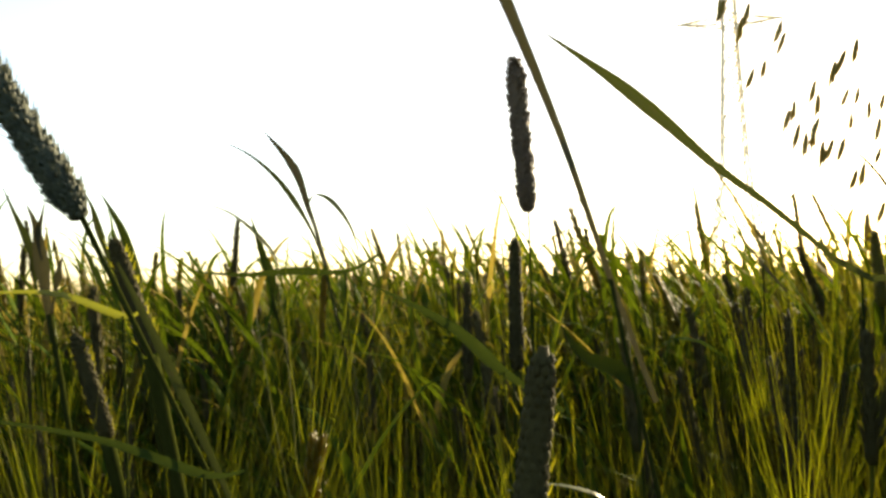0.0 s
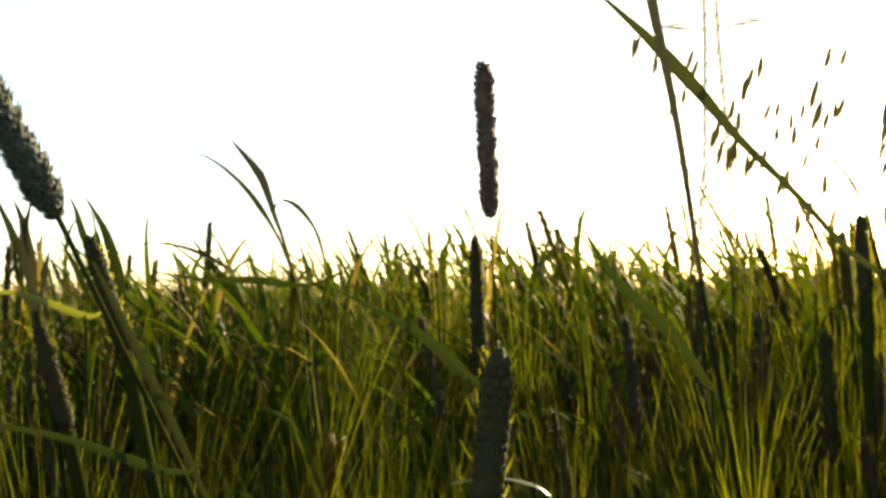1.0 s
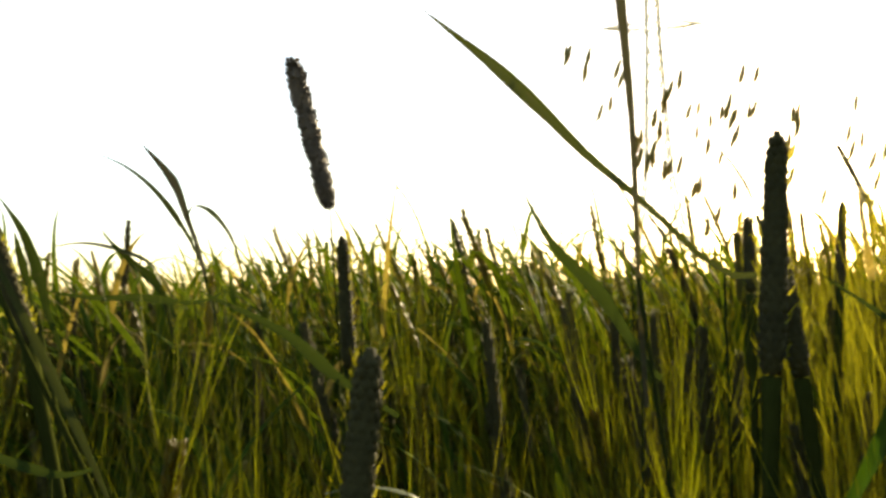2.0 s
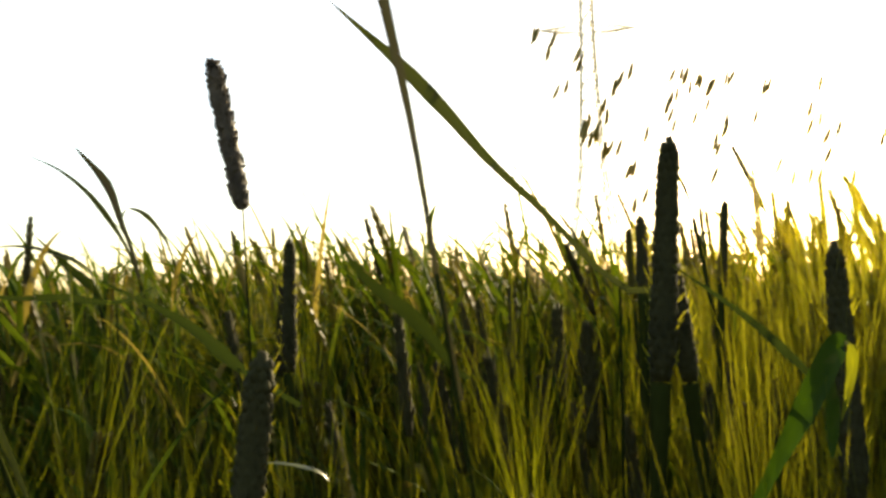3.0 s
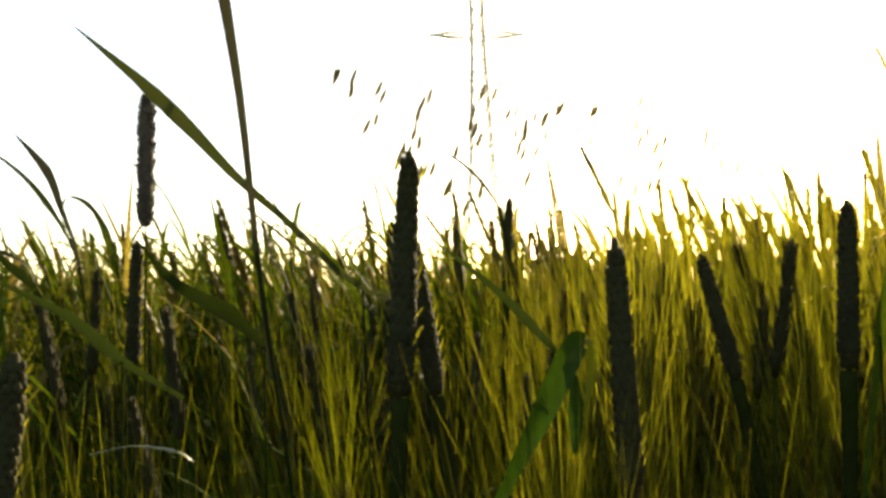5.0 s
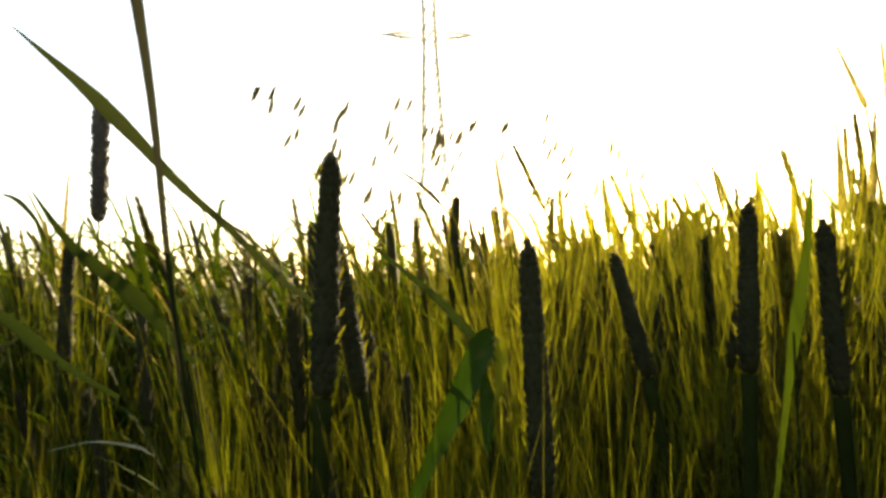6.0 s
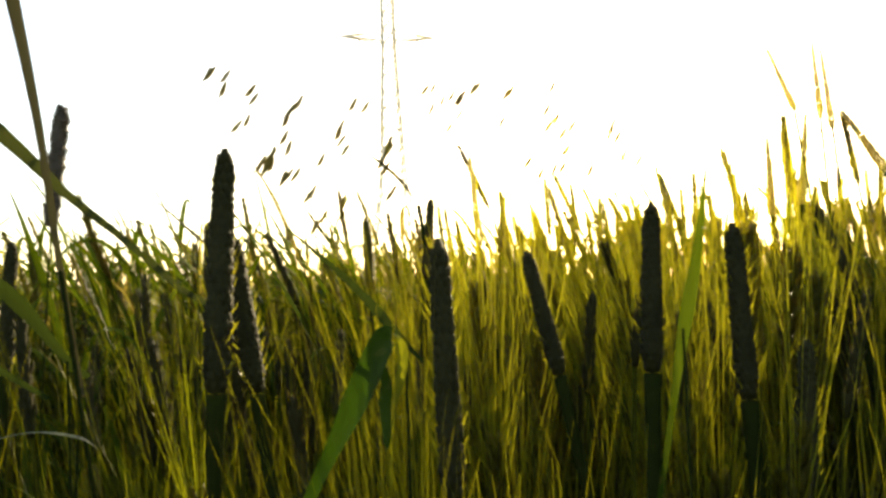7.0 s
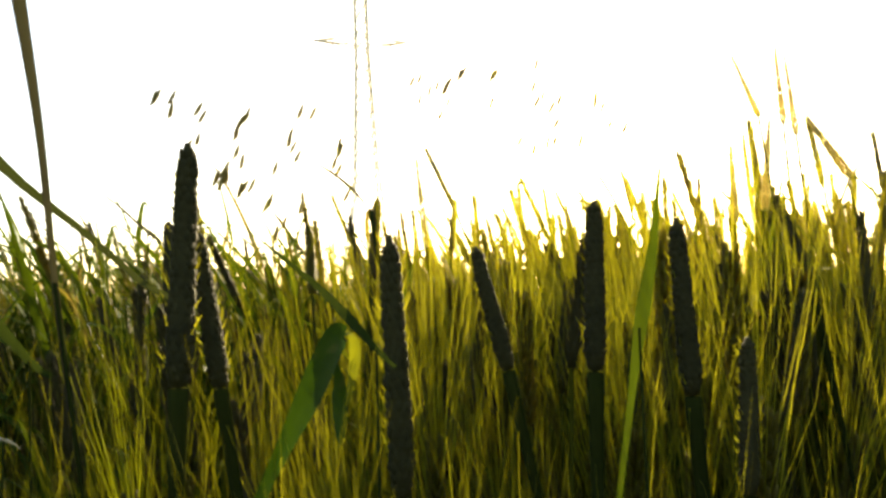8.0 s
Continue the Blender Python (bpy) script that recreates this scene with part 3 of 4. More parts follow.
def oat(rows_, facing, label, reach, height, seed, branches):
    """A loose nodding panicle blown to one side: thin branches with slim slanting husks.
    branches: in centimetres, the first husk's place right and up, the step to the next, and their number."""
    r = random.Random(seed)
    thing, jz = hero("wild_oat", label, "oat", rows_, facing)
    stalk(thing, jz, 0.0011, 0.0006)
    axis_ = [Vector((-reach * (i / 14) ** 1.7, 0.02 * math.sin(i * 0.4), height * math.sin(min(1.0, i / 12) * 1.5))) for i in range(15)]
    q = Geo()
    q.tube(axis_, [0.0005 - 0.00038 * i / 14 for i in range(15)], 5)
    joint_part("panicle_axis", q, OAT, thing, jz)
    q = Geo()
    ax_ = Vector((0, 0.1, -1.1))
    q.husk(Vector((0, 0, 0)), ax_, 0.0105, 0.0019, 6)
    q.husk(Vector((0, 0, 0)), ax_ + Vector((0.12, 0.1, 0)), 0.0088, 0.0016, 6)
    q.bristle([ax_ * 0.007, ax_ * 0.0115 + Vector((-0.001, 0, -0.002))], [0.0004, 0.0001], r)
    spikelet = q.mesh("spikelet", [OAT])
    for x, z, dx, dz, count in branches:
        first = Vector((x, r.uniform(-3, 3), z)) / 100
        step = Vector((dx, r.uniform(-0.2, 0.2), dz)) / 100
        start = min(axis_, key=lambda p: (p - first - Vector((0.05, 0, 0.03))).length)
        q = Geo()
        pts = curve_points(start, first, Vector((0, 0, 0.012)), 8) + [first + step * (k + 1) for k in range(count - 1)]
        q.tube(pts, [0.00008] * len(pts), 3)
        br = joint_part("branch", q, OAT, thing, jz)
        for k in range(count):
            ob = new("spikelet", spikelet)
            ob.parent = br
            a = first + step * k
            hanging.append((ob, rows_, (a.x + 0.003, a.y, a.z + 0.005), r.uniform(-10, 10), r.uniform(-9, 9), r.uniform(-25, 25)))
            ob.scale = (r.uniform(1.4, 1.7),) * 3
    return thing


timothy([(0, 0.043, 0.418, 0.99, -3.8), (0.5, 0.047, 0.418, 0.987, 0.1), (1, 0.04, 0.416, 0.988, -1.2), (1.5, 0.035, 0.414, 0.991, -4.6), (2, 0.014, 0.415, 0.993, -12.5), (3.5, 0.058, 0.44, 0.984, -3.7), (4, 0.088, 0.464, 0.976, 5.4), (4.5, 0.076, 0.481, 0.978, 2.9), (6, 0.099, 0.523, 0.983, 1.5), (6.5, 0.118, 0.529, 0.978, 8.1), (7, 0.113, 0.543, 0.98, 5.2), (7.5, 0.092, 0.559, 0.986, 6.2), (8, 0.092, 0.573, 0.986, 6.3)], -8, 0.0765, 0.0106, "timothy grass with a dark upright flower spike above the crop")
timothy([(0, -0.1182, 0.279, 0.978, -31.8), (0.5, -0.1172, 0.280, 0.979, -30.7), (1, -0.1132, 0.280, 0.979, -27.6), (1.5, -0.1042, 0.282, 0.980, -24.6), (2, -0.1012, 0.284, 0.981, -23.5), (3.5, -0.0722, 0.299, 0.977, -23.2), (4, -0.0722, 0.299, 0.977, -23.1), (4.5, -0.0722, 0.299, 0.977, -23.1), (6, -0.0722, 0.299, 0.977, -23.0), (6.5, -0.0722, 0.299, 0.977, -22.9), (7, -0.0722, 0.299, 0.977, -22.8), (7.5, -0.0722, 0.299, 0.977, -22.8), (8, -0.0722, 0.299, 0.977, -22.7)], 6, 0.072, 0.0122, "timothy grass with a thick dark leaning flower spike", bow=0.12)
blade_plant([(0, 0.065, 0.33, 0.955, -18.2), (0.5, 0.083, 0.33, 0.956, -15.4), (1, 0.114, 0.327, 0.954, -7.2), (1.5, 0.139, 0.321, 0.954, -3.5), (2, 0.137, 0.316, 0.954, -1.4), (3.5, 0.1025, 0.315, 0.953, -11.8), (4, 0.107, 0.316, 0.952, -9.6), (4.5, 0.12, 0.315, 0.956, -6.9), (6, 0.132, 0.321, 0.953, -5.5), (6.5, 0.123, 0.329, 0.957, -7.5), (7, 0.125, 0.334, 0.946, -8.4), (7.5, 0.132, 0.334, 0.947, -8.5), (8, 0.144, 0.333, 0.94, -5.7)], -10, "tall dark grass blade rising steeply above the crop",
            [([(0, 0, -0.05), (0.0, 0, 0.0), (0.001, 0, 0.06), (-0.001, 0, 0.12), (-0.004, 0, 0.2)], 0.0068, 0.8, (1, 0.5, 0))], LEAF_DARK, 0.0009)
blade_plant([(0, 0.197, 0.4, 0.955, -48.8), (0.5, 0.204, 0.399, 0.956, -48.7), (1, 0.217, 0.396, 0.958, -40.6), (1.5, 0.215, 0.389, 0.958, -45.6), (2, 0.2, 0.383, 0.956, -46.3), (3.5, 0.2085, 0.37, 0.944, -40.8), (4, 0.197, 0.373, 0.948, -39.2), (4.5, 0.181, 0.403, 0.945, -45.8), (6, 0.2, 0.404, 0.933, -44.9), (6.5, 0.193, 0.411, 0.935, -43.8), (7, 0.188, 0.417, 0.93, -47.8), (7.5, 0.187, 0.421, 0.936, -49.8), (8, 0.193, 0.421, 0.934, -47.7)], -10, "broad green grass leaf arching across above the crop",
            [([(0.02, 0, -0.02), (0, 0, 0), (0, 0, 0.05), (-0.001, 0, 0.085), (0.001, 0, 0.115), (0.002, 0, 0.148), (0.001, 0, 0.174), (0, 0, 0.194)], 0.0088, 0.66, (1, 0.25, 0.1))], LEAF_OLIVE, 0.0007, tip=0.75)
blade_plant([(0, -0.097, 0.7, 0.977, -23.8), (0.5, -0.089, 0.7, 0.98, -24), (1, -0.104, 0.701, 0.974, -24.2), (1.5, -0.109, 0.703, 0.969, -24.3), (2, -0.103, 0.707, 0.969, -24.5), (3.5, -0.055, 0.724, 0.964, -24.2), (4, -0.027, 0.727, 0.968, -24.1), (4.5, -0.002, 0.73, 0.968, -24.1), (6, 0.022, 0.753, 0.967, -24), (6.5, 0.022, 0.753, 0.967, -23.9), (7, 0.022, 0.753, 0.967, -23.8), (7.5, 0.022, 0.753, 0.967, -23.8), (8, 0.022, 0.753, 0.967, -23.7)], 14, "pair of slender grass blades bowed by the wind",
            [([(0, 0, 0), (0.005, 0, 0.025), (0.007, 0, 0.048), (0.010, 0, 0.082), (0.0005, 0, 0.119)], 0.0092, 0.75, (1, 0.4, 0), LEAF_DARK),
             ([(0, 0, 0), (0.002, 0, 0.025), (0.0, 0, 0.051), (-0.006, 0, 0.08), (-0.018, 0, 0.106), (-0.035, 0, 0.126)], 0.0062, 0.45, (1, 0.4, 0)),
             ([(0.008, 0, 0.05), (0.0165, 0, 0.0564), (0.0275, 0, 0.046), (0.033, 0, 0.02), (0.029, 0, -0.008)], 0.0055, 0.5, (1, 0.4, 0))], LEAF_OLIVE)
blade_plant([(0, -0.141, 0.701, 0.954, -6), (0.5, -0.148, 0.702, 0.955, -22), (1, -0.146, 0.703, 0.945, -25.633), (1.5, -0.142, 0.706, 0.952, -29.367), (2, -0.138, 0.711, 0.953, -33), (3.5, -0.086, 0.731, 0.946, -32.7), (4, -0.058, 0.736, 0.946, -32.6), (4.5, -0.036, 0.74, 0.946, -32.6), (6, -0.01, 0.766, 0.942, -32.5), (6.5, -0.01, 0.766, 0.942, -32.4), (7, -0.01, 0.766, 0.942, -32.4), (7.5, -0.01, 0.766, 0.942, -32.3), (8, -0.01, 0.766, 0.942, -32.2)], 14, "dark green blades arched over by the wind",
            [([(0, 0, 0), (0.00754, 0, 0.02407), (-0.00572, 0, 0.04868), (-0.02664, 0, 0.07018), (-0.05218, 0, 0.0825)], 0.0075, 0.45, (0.5, 1, 0.5)),
             ([(-0.0008608, 0, -0.01985), (0.001474, 0, 0.009467), (-0.003563, 0, 0.03273), (-0.006848, 0, 0.05064), (-0.01018, 0, 0.06949)], 0.0092, 0.3, (1, 0.4, 0), LEAF_DEEP)], LEAF_OLIVE, 0.0014)
blade_plant([(0, 0.090, 0.403, 0.904, -45.0, 63), (0.5, 0.109, 0.401, 0.904, -42.1, 38), (1, 0.140, 0.397, 0.903, -37.1, 0), (1.5, 0.161, 0.392, 0.916, -34.6, 0), (2, 0.160, 0.386, 0.916, -34.2, 0), (3.5, 0.116, 0.386, 0.909, -39.2, 49), (4, 0.118, 0.388, 0.913, -43.4, 48), (4.5, 0.128, 0.387, 0.915, -42.7, 61), (6, 0.139, 0.396, 0.911, -36.9, 29), (6.5, 0.126, 0.404, 0.906, -33.2, 27), (7, 0.125, 0.409, 0.906, -38.4, 10), (7.5, 0.130, 0.411, 0.906, -38.9, 12), (8, 0.132, 0.414, 0.906, -39.5, 12)], -10, "dark grass leaf folded down at its base",
            [([(0.002, 0, -0.012), (0, 0, 0), (0.002, 0, 0.035), (-0.002, 0, 0.07), (0.002, 0, 0.1)], 0.0078, 0.5, (1, 0.3, 0.2))], LEAF_DEEP, 0.0006)
wheat([(0, 0.218, 0.362, 0.9185, 3.2), (0.5, 0.216, 0.360, 0.9185, 3.3), (1, 0.215, 0.357, 0.9185, 3.5), (1.5, 0.216, 0.349, 0.9165, 3.6), (2, 0.202, 0.343, 0.9160, 3.7), (3.5, 0.210, 0.328, 0.9063, 4.2), (4, 0.202, 0.328, 0.9035, 4.2), (4.5, 0.185, 0.332, 0.9007, 4.1), (6, 0.194, 0.334, 0.8960, 3.7), (6.5, 0.192, 0.338, 0.8960, 3.7), (7, 0.184, 0.344, 0.8970, 3.6), (7.5, 0.187, 0.347, 0.8980, 3.6), (8, 0.191, 0.347, 0.8990, 3.5)], -16, 0.104, 0.0134, "upright dark wheat ear with a rough outline")
wheat([(0, 0.237, 0.377, 0.9155, -7.5), (0.5, 0.235, 0.375, 0.9155, -7.4), (1, 0.234, 0.372, 0.9155, -7.2), (1.5, 0.235, 0.364, 0.9135, -7.1), (2, 0.222, 0.358, 0.9130, -7.0), (3.5, 0.229, 0.343, 0.9033, -6.5), (4, 0.222, 0.343, 0.9005, -6.5), (4.5, 0.204, 0.347, 0.8977, -6.6), (6, 0.213, 0.349, 0.8930, -7.0), (6.5, 0.211, 0.353, 0.8930, -7.0), (7, 0.203, 0.359, 0.8940, -7.1), (7.5, 0.206, 0.362, 0.8950, -7.1), (8, 0.210, 0.362, 0.8960, -7.2)], -16, 0.072, 0.0112, "dark wheat ear leaning behind a taller ear")
wheat([(0, 0.266, 0.34, 0.861, -2.8), (0.5, 0.266, 0.34, 0.861, -2.7), (1, 0.266, 0.34, 0.861, -2.6), (1.5, 0.266, 0.34, 0.861, -2.5), (2, 0.266, 0.34, 0.861, -2.4), (3.5, 0.297, 0.313, 0.854, -1.9), (4, 0.289, 0.31, 0.853, -1.8), (4.5, 0.28, 0.309, 0.852, -1.7), (6, 0.281, 0.305, 0.849, -1.5), (6.5, 0.28, 0.306, 0.848, -1.4), (7, 0.276, 0.309, 0.848, -1.3), (7.5, 0.277, 0.31, 0.848, -1.2), (8, 0.277, 0.312, 0.849, -1.1)], -18, 0.111, 0.0125, "upright dark wheat ear with a rough outline")
wheat([(0, 0.019, 0.235, 0.865, 6.7), (0.5, 0.018, 0.235, 0.865, 6.7), (1, 0.019, 0.233, 0.865, 6.8), (1.5, 0.024, 0.231, 0.865, 6.8), (2, 0.025, 0.229, 0.865, 6.9), (3.5, 0.044, 0.23, 0.859, 7.1), (4, 0.043, 0.233, 0.858, 7.2), (4.5, 0.042, 0.237, 0.856, 7.1), (6, 0.063, 0.244, 0.852, 7.1), (6.5, 0.063, 0.244, 0.852, 7.2), (7, 0.063, 0.244, 0.852, 7.2), (7.5, 0.063, 0.244, 0.852, 7.3), (8, 0.063, 0.244, 0.852, 7.3)], -6, 0.075, 0.0118, "thick dark wheat ear low in the crop")
wheat([(0, 0.047, 0.553, 0.905, 0.2), (0.5, 0.052, 0.553, 0.907, -0.4), (1, 0.041, 0.551, 0.907, -0.9), (1.5, 0.03, 0.549, 0.907, -1.4), (2, 0.018, 0.549, 0.907, -2), (3.5, 0.065, 0.55, 0.899, 2.8), (4, 0.07, 0.554, 0.902, 2.9), (4.5, 0.062, 0.561, 0.897, 2.9), (6, 0.074, 0.579, 0.894, 3), (6.5, 0.076, 0.587, 0.887, 3.1), (7, 0.083, 0.591, 0.893, 3.2), (7.5, 0.078, 0.601, 0.894, 3.2), (8, 0.078, 0.601, 0.894, 3.3)], -8, 0.086, 0.0112, "slim dark wheat ear below the crop's top")
wheat([(0, 0.377, 0.356, 0.899, -13.8), (0.5, 0.377, 0.356, 0.899, -13.8), (1, 0.377, 0.356, 0.899, -13.7), (1.5, 0.377, 0.356, 0.899, -13.7), (2, 0.377, 0.356, 0.899, -13.6), (3.5, 0.377, 0.356, 0.899, -13.4), (4, 0.375, 0.349, 0.897, -13.4), (4.5, 0.362, 0.347, 0.895, -13.4), (6, 0.356, 0.34, 0.893, -13.4), (6.5, 0.351, 0.341, 0.892, -13.3), (7, 0.348, 0.342, 0.893, -13.3), (7.5, 0.348, 0.342, 0.894, -13.2), (8, 0.346, 0.344, 0.895, -13.2)], -20, 0.063, 0.0105, "leaning dark wheat ear in the barley")
wheat([(0, 0.372, 0.282, 0.904, 2.7), (0.5, 0.372, 0.282, 0.904, 2.7), (1, 0.372, 0.282, 0.904, 2.7), (1.5, 0.372, 0.282, 0.904, 2.6), (2, 0.372, 0.282, 0.904, 2.6), (3.5, 0.372, 0.282, 0.904, 2.6), (4, 0.372, 0.282, 0.904, 2.6), (4.5, 0.372, 0.282, 0.904, 2.6), (6, 0.364, 0.273, 0.9, 2.4), (6.5, 0.359, 0.273, 0.899, 2.4), (7, 0.355, 0.274, 0.899, 2.3), (7.5, 0.356, 0.273, 0.899, 2.3), (8, 0.352, 0.275, 0.899, 2.3)], -22, 0.072, 0.0112, "upright dark wheat ear against the low sun")
wheat([(0, 0.404, 0.274, 0.893, -2.8), (0.5, 0.404, 0.274, 0.893, -2.8), (1, 0.404, 0.274, 0.893, -2.8), (1.5, 0.404, 0.274, 0.893, -2.8), (2, 0.404, 0.274, 0.893, -2.8), (3.5, 0.404, 0.274, 0.893, -2.6), (4, 0.404, 0.274, 0.893, -2.6), (4.5, 0.404, 0.274, 0.893, -2.6), (6, 0.4, 0.261, 0.889, -2.8), (6.5, 0.394, 0.26, 0.886, -2.7), (7, 0.392, 0.259, 0.886, -2.7), (7.5, 0.392, 0.258, 0.885, -2.7), (8, 0.389, 0.259, 0.887, -2.7)], -22, 0.075, 0.0112, "slightly leaning dark wheat ear against the low sun")
blade_plant([(0, 0.207, 0.549, 0.965, -39.0), (0.5, 0.207, 0.549, 0.965, -39.0), (1, 0.207, 0.549, 0.965, -39.0), (1.5, 0.207, 0.549, 0.965, -39.0), (2, 0.207, 0.549, 0.965, -39.0), (3.5, 0.207, 0.549, 0.965, -39.0), (4, 0.168, 0.556, 0.973, -50.0), (4.5, 0.159, 0.556, 0.975, -52.0), (6, 0.194, 0.550, 0.970, -54.0), (6.5, 0.198, 0.548, 0.971, -50.0), (7, 0.200, 0.547, 0.973, -50.0), (7.5, 0.201, 0.546, 0.975, -50.0), (8, 0.197, 0.546, 0.977, -50.0)], -12, "thin brown-green grass blade leaning over the crop",
            [([(0, 0, -0.03), (0, 0, 0), (0.002, 0, 0.03), (0, 0, 0.068)], 0.0026, 0.3, (1, 0.4, 0))], LEAF_DARK, 0.0007)
blade_plant([(0, 0.188, 0.265, 0.876, 25.2), (0.5, 0.188, 0.265, 0.876, 25.3), (1, 0.188, 0.265, 0.876, 25.5), (1.5, 0.188, 0.265, 0.876, 25.6), (2, 0.188, 0.265, 0.876, 25.8), (3.5, 0.211, 0.247, 0.871, 26.3), (4, 0.205, 0.246, 0.87, 26.9), (4.5, 0.197, 0.247, 0.869, 26.4), (6, 0.205, 0.247, 0.865, 24.5), (6.5, 0.205, 0.248, 0.865, 24.1), (7, 0.201, 0.252, 0.865, 25.2), (7.5, 0.204, 0.254, 0.865, 25.2), (8, 0.205, 0.255, 0.865, 25.3)], -18, "bright green cereal leaf folded over at its tip",
            [([(-0.0, 0, -0.06), (0, 0, 0), (0.001, 0, 0.03), (0.0015, 0, 0.056), (0.003, 0.0005, 0.0605), (0.0055, 0.001, 0.0608)], 0.0094, 0.45, (1, 0.2, 0)),
             # bright fold: its glint comes from the paler leaf colour
             ([(0.004, 0.0005, 0.0612), (0.007, 0.001, 0.060), (0.0105, 0.003, 0.0545), (0.013, 0.004, 0.046), (0.0145, 0.004, 0.037)], 0.0042, 0.35, (1, 0.3, 0), LEAF_SUNLIT),
             ([(0.002, 0.003, 0.052), (0.008, 0.006, 0.046), (0.014, 0.007, 0.034), (0.018, 0.007, 0.024)], 0.0058, 0.5, (1, 0.3, 0.2), LEAF_FRESH)], LEAF_FRESH, 0.0007, tip=2.2)
blade_plant([(0, 0.051, 0.304, 0.88, 1.2), (0.5, 0.052, 0.304, 0.882, 1.3), (1, 0.044, 0.302, 0.883, 1.4), (1.5, 0.044, 0.299, 0.879, 1.4), (2, 0.045, 0.297, 0.88, 1.5), (3.5, 0.08, 0.293, 0.887, 1.8), (4, 0.097, 0.291, 0.887, 1.9), (4.5, 0.094, 0.294, 0.886, 1.9), (6, 0.12, 0.297, 0.884, 2), (6.5, 0.132, 0.297, 0.884, 2.1), (7, 0.131, 0.302, 0.886, 2.2), (7.5, 0.129, 0.307, 0.886, 2.2), (8, 0.127, 0.311, 0.885, 2.3)], -12, "leaf tip lying level in the crop, coloured pale as a glint",
            [([(-0.03, 0, -0.001), (-0.015, 0, 0.002), (0, 0, 0), (0.006, 0, -0.004)], 0.004, 0.6, (0, 1, 0.1))], LEAF_SUNLIT, 0.0005)
blade_plant([(0, 0.337, 0.229, 0.917, 7.2), (0.5, 0.337, 0.229, 0.917, 7.4), (1, 0.337, 0.229, 0.917, 7.5), (1.5, 0.337, 0.229, 0.917, 7.7), (2, 0.337, 0.229, 0.917, 7.8), (3.5, 0.337, 0.229, 0.917, 8.4), (4, 0.337, 0.229, 0.917, 8.6), (4.5, 0.337, 0.229, 0.917, 8.7), (6, 0.339, 0.218, 0.916, 9), (6.5, 0.334, 0.218, 0.915, 9.8), (7, 0.329, 0.219, 0.916, 10.6), (7.5, 0.33, 0.218, 0.914, 10.2), (8, 0.332, 0.217, 0.915, 9.8)], -22, "bright green upright blade lit through by the sun",
            [([(0, 0, -0.075), (0, 0, -0.03), (0, 0, 0), (0.001, 0, 0.03), (0.0, 0, 0.062)], 0.0066, 0.55, (1, 0.35, 0))], LEAF, 0.0005)
blade_plant([(0, 0.025, 0.362, 0.917, -55.8), (0.5, 0.031, 0.362, 0.916, -51.7), (1, 0.025, 0.361, 0.915, -55.6), (1.5, 0.024, 0.359, 0.913, -57.6), (2, 0.019, 0.358, 0.915, -56.5), (3.5, 0.052, 0.358, 0.917, -55.7), (4, 0.072, 0.357, 0.916, -55.4), (4.5, 0.071, 0.361, 0.914, -55.2), (6, 0.088, 0.371, 0.911, -54.7), (6.5, 0.091, 0.375, 0.91, -54.4), (7, 0.094, 0.379, 0.91, -54.2), (7.5, 0.097, 0.383, 0.91, -53.9), (8, 0.1, 0.387, 0.91, -53.7)], -4, "broad dark leaf slanting through the crop",
            [([(0.0, 0, -0.03), (0, 0, 0), (0.004, 0, 0.03), (0.0, 0, 0.07)], 0.0062, 0.45, (1, 0.3, 0.3))], LEAF_DEEP, 0.0005)
blade_plant([(0, -0.113, 0.301, 0.945, -76.8), (0.5, -0.116, 0.302, 0.945, -76.8), (1, -0.113, 0.302, 0.946, -76.9), (1.5, -0.103, 0.303, 0.946, -77), (2, -0.101, 0.306, 0.946, -77), (3.5, -0.081, 0.322, 0.942, -77.1), (4, -0.081, 0.322, 0.942, -77.1), (4.5, -0.081, 0.322, 0.942, -77.2), (6, -0.081, 0.322, 0.942, -77.5), (6.5, -0.081, 0.322, 0.942, -77.6), (7, -0.081, 0.322, 0.942, -77.6), (7.5, -0.081, 0.322, 0.942, -77.6), (8, -0.081, 0.322, 0.942, -77.7)], 8, "leaf lying level, coloured yellow-green as if sunlit",
            [([(0.004, 0, -0.006), (0, 0, 0), (0.003, 0, 0.025), (-0.004, 0, 0.055)], 0.003, 0.4, (1, 0.25, 0))], LEAF_SUNLIT, 0.0005)
blade_plant([(0, 0.244, 0.279, 0.911, -48.8), (0.5, 0.244, 0.279, 0.911, -48.7), (1, 0.244, 0.279, 0.911, -48.6), (1.5, 0.244, 0.279, 0.911, -48.6), (2, 0.244, 0.279, 0.911, -48.5), (3.5, 0.244, 0.279, 0.911, -48.2), (4, 0.237, 0.278, 0.91, -47.1), (4.5, 0.23, 0.278, 0.916, -46.1), (6, 0.244, 0.273, 0.912, -46), (6.5, 0.242, 0.275, 0.915, -44.9), (7, 0.245, 0.275, 0.913, -43.8), (7.5, 0.253, 0.273, 0.909, -44.3), (8, 0.254, 0.274, 0.91, -44.7)], -18, "green grass blade slanting behind the folded leaf",
            [([(0.0, 0, -0.01), (0, 0, 0), (0.002, 0, 0.03), (0.0, 0, 0.065)], 0.0042, 0.5, (1, 0.3, 0.3))], LEAF_DEEP, 0.0005)
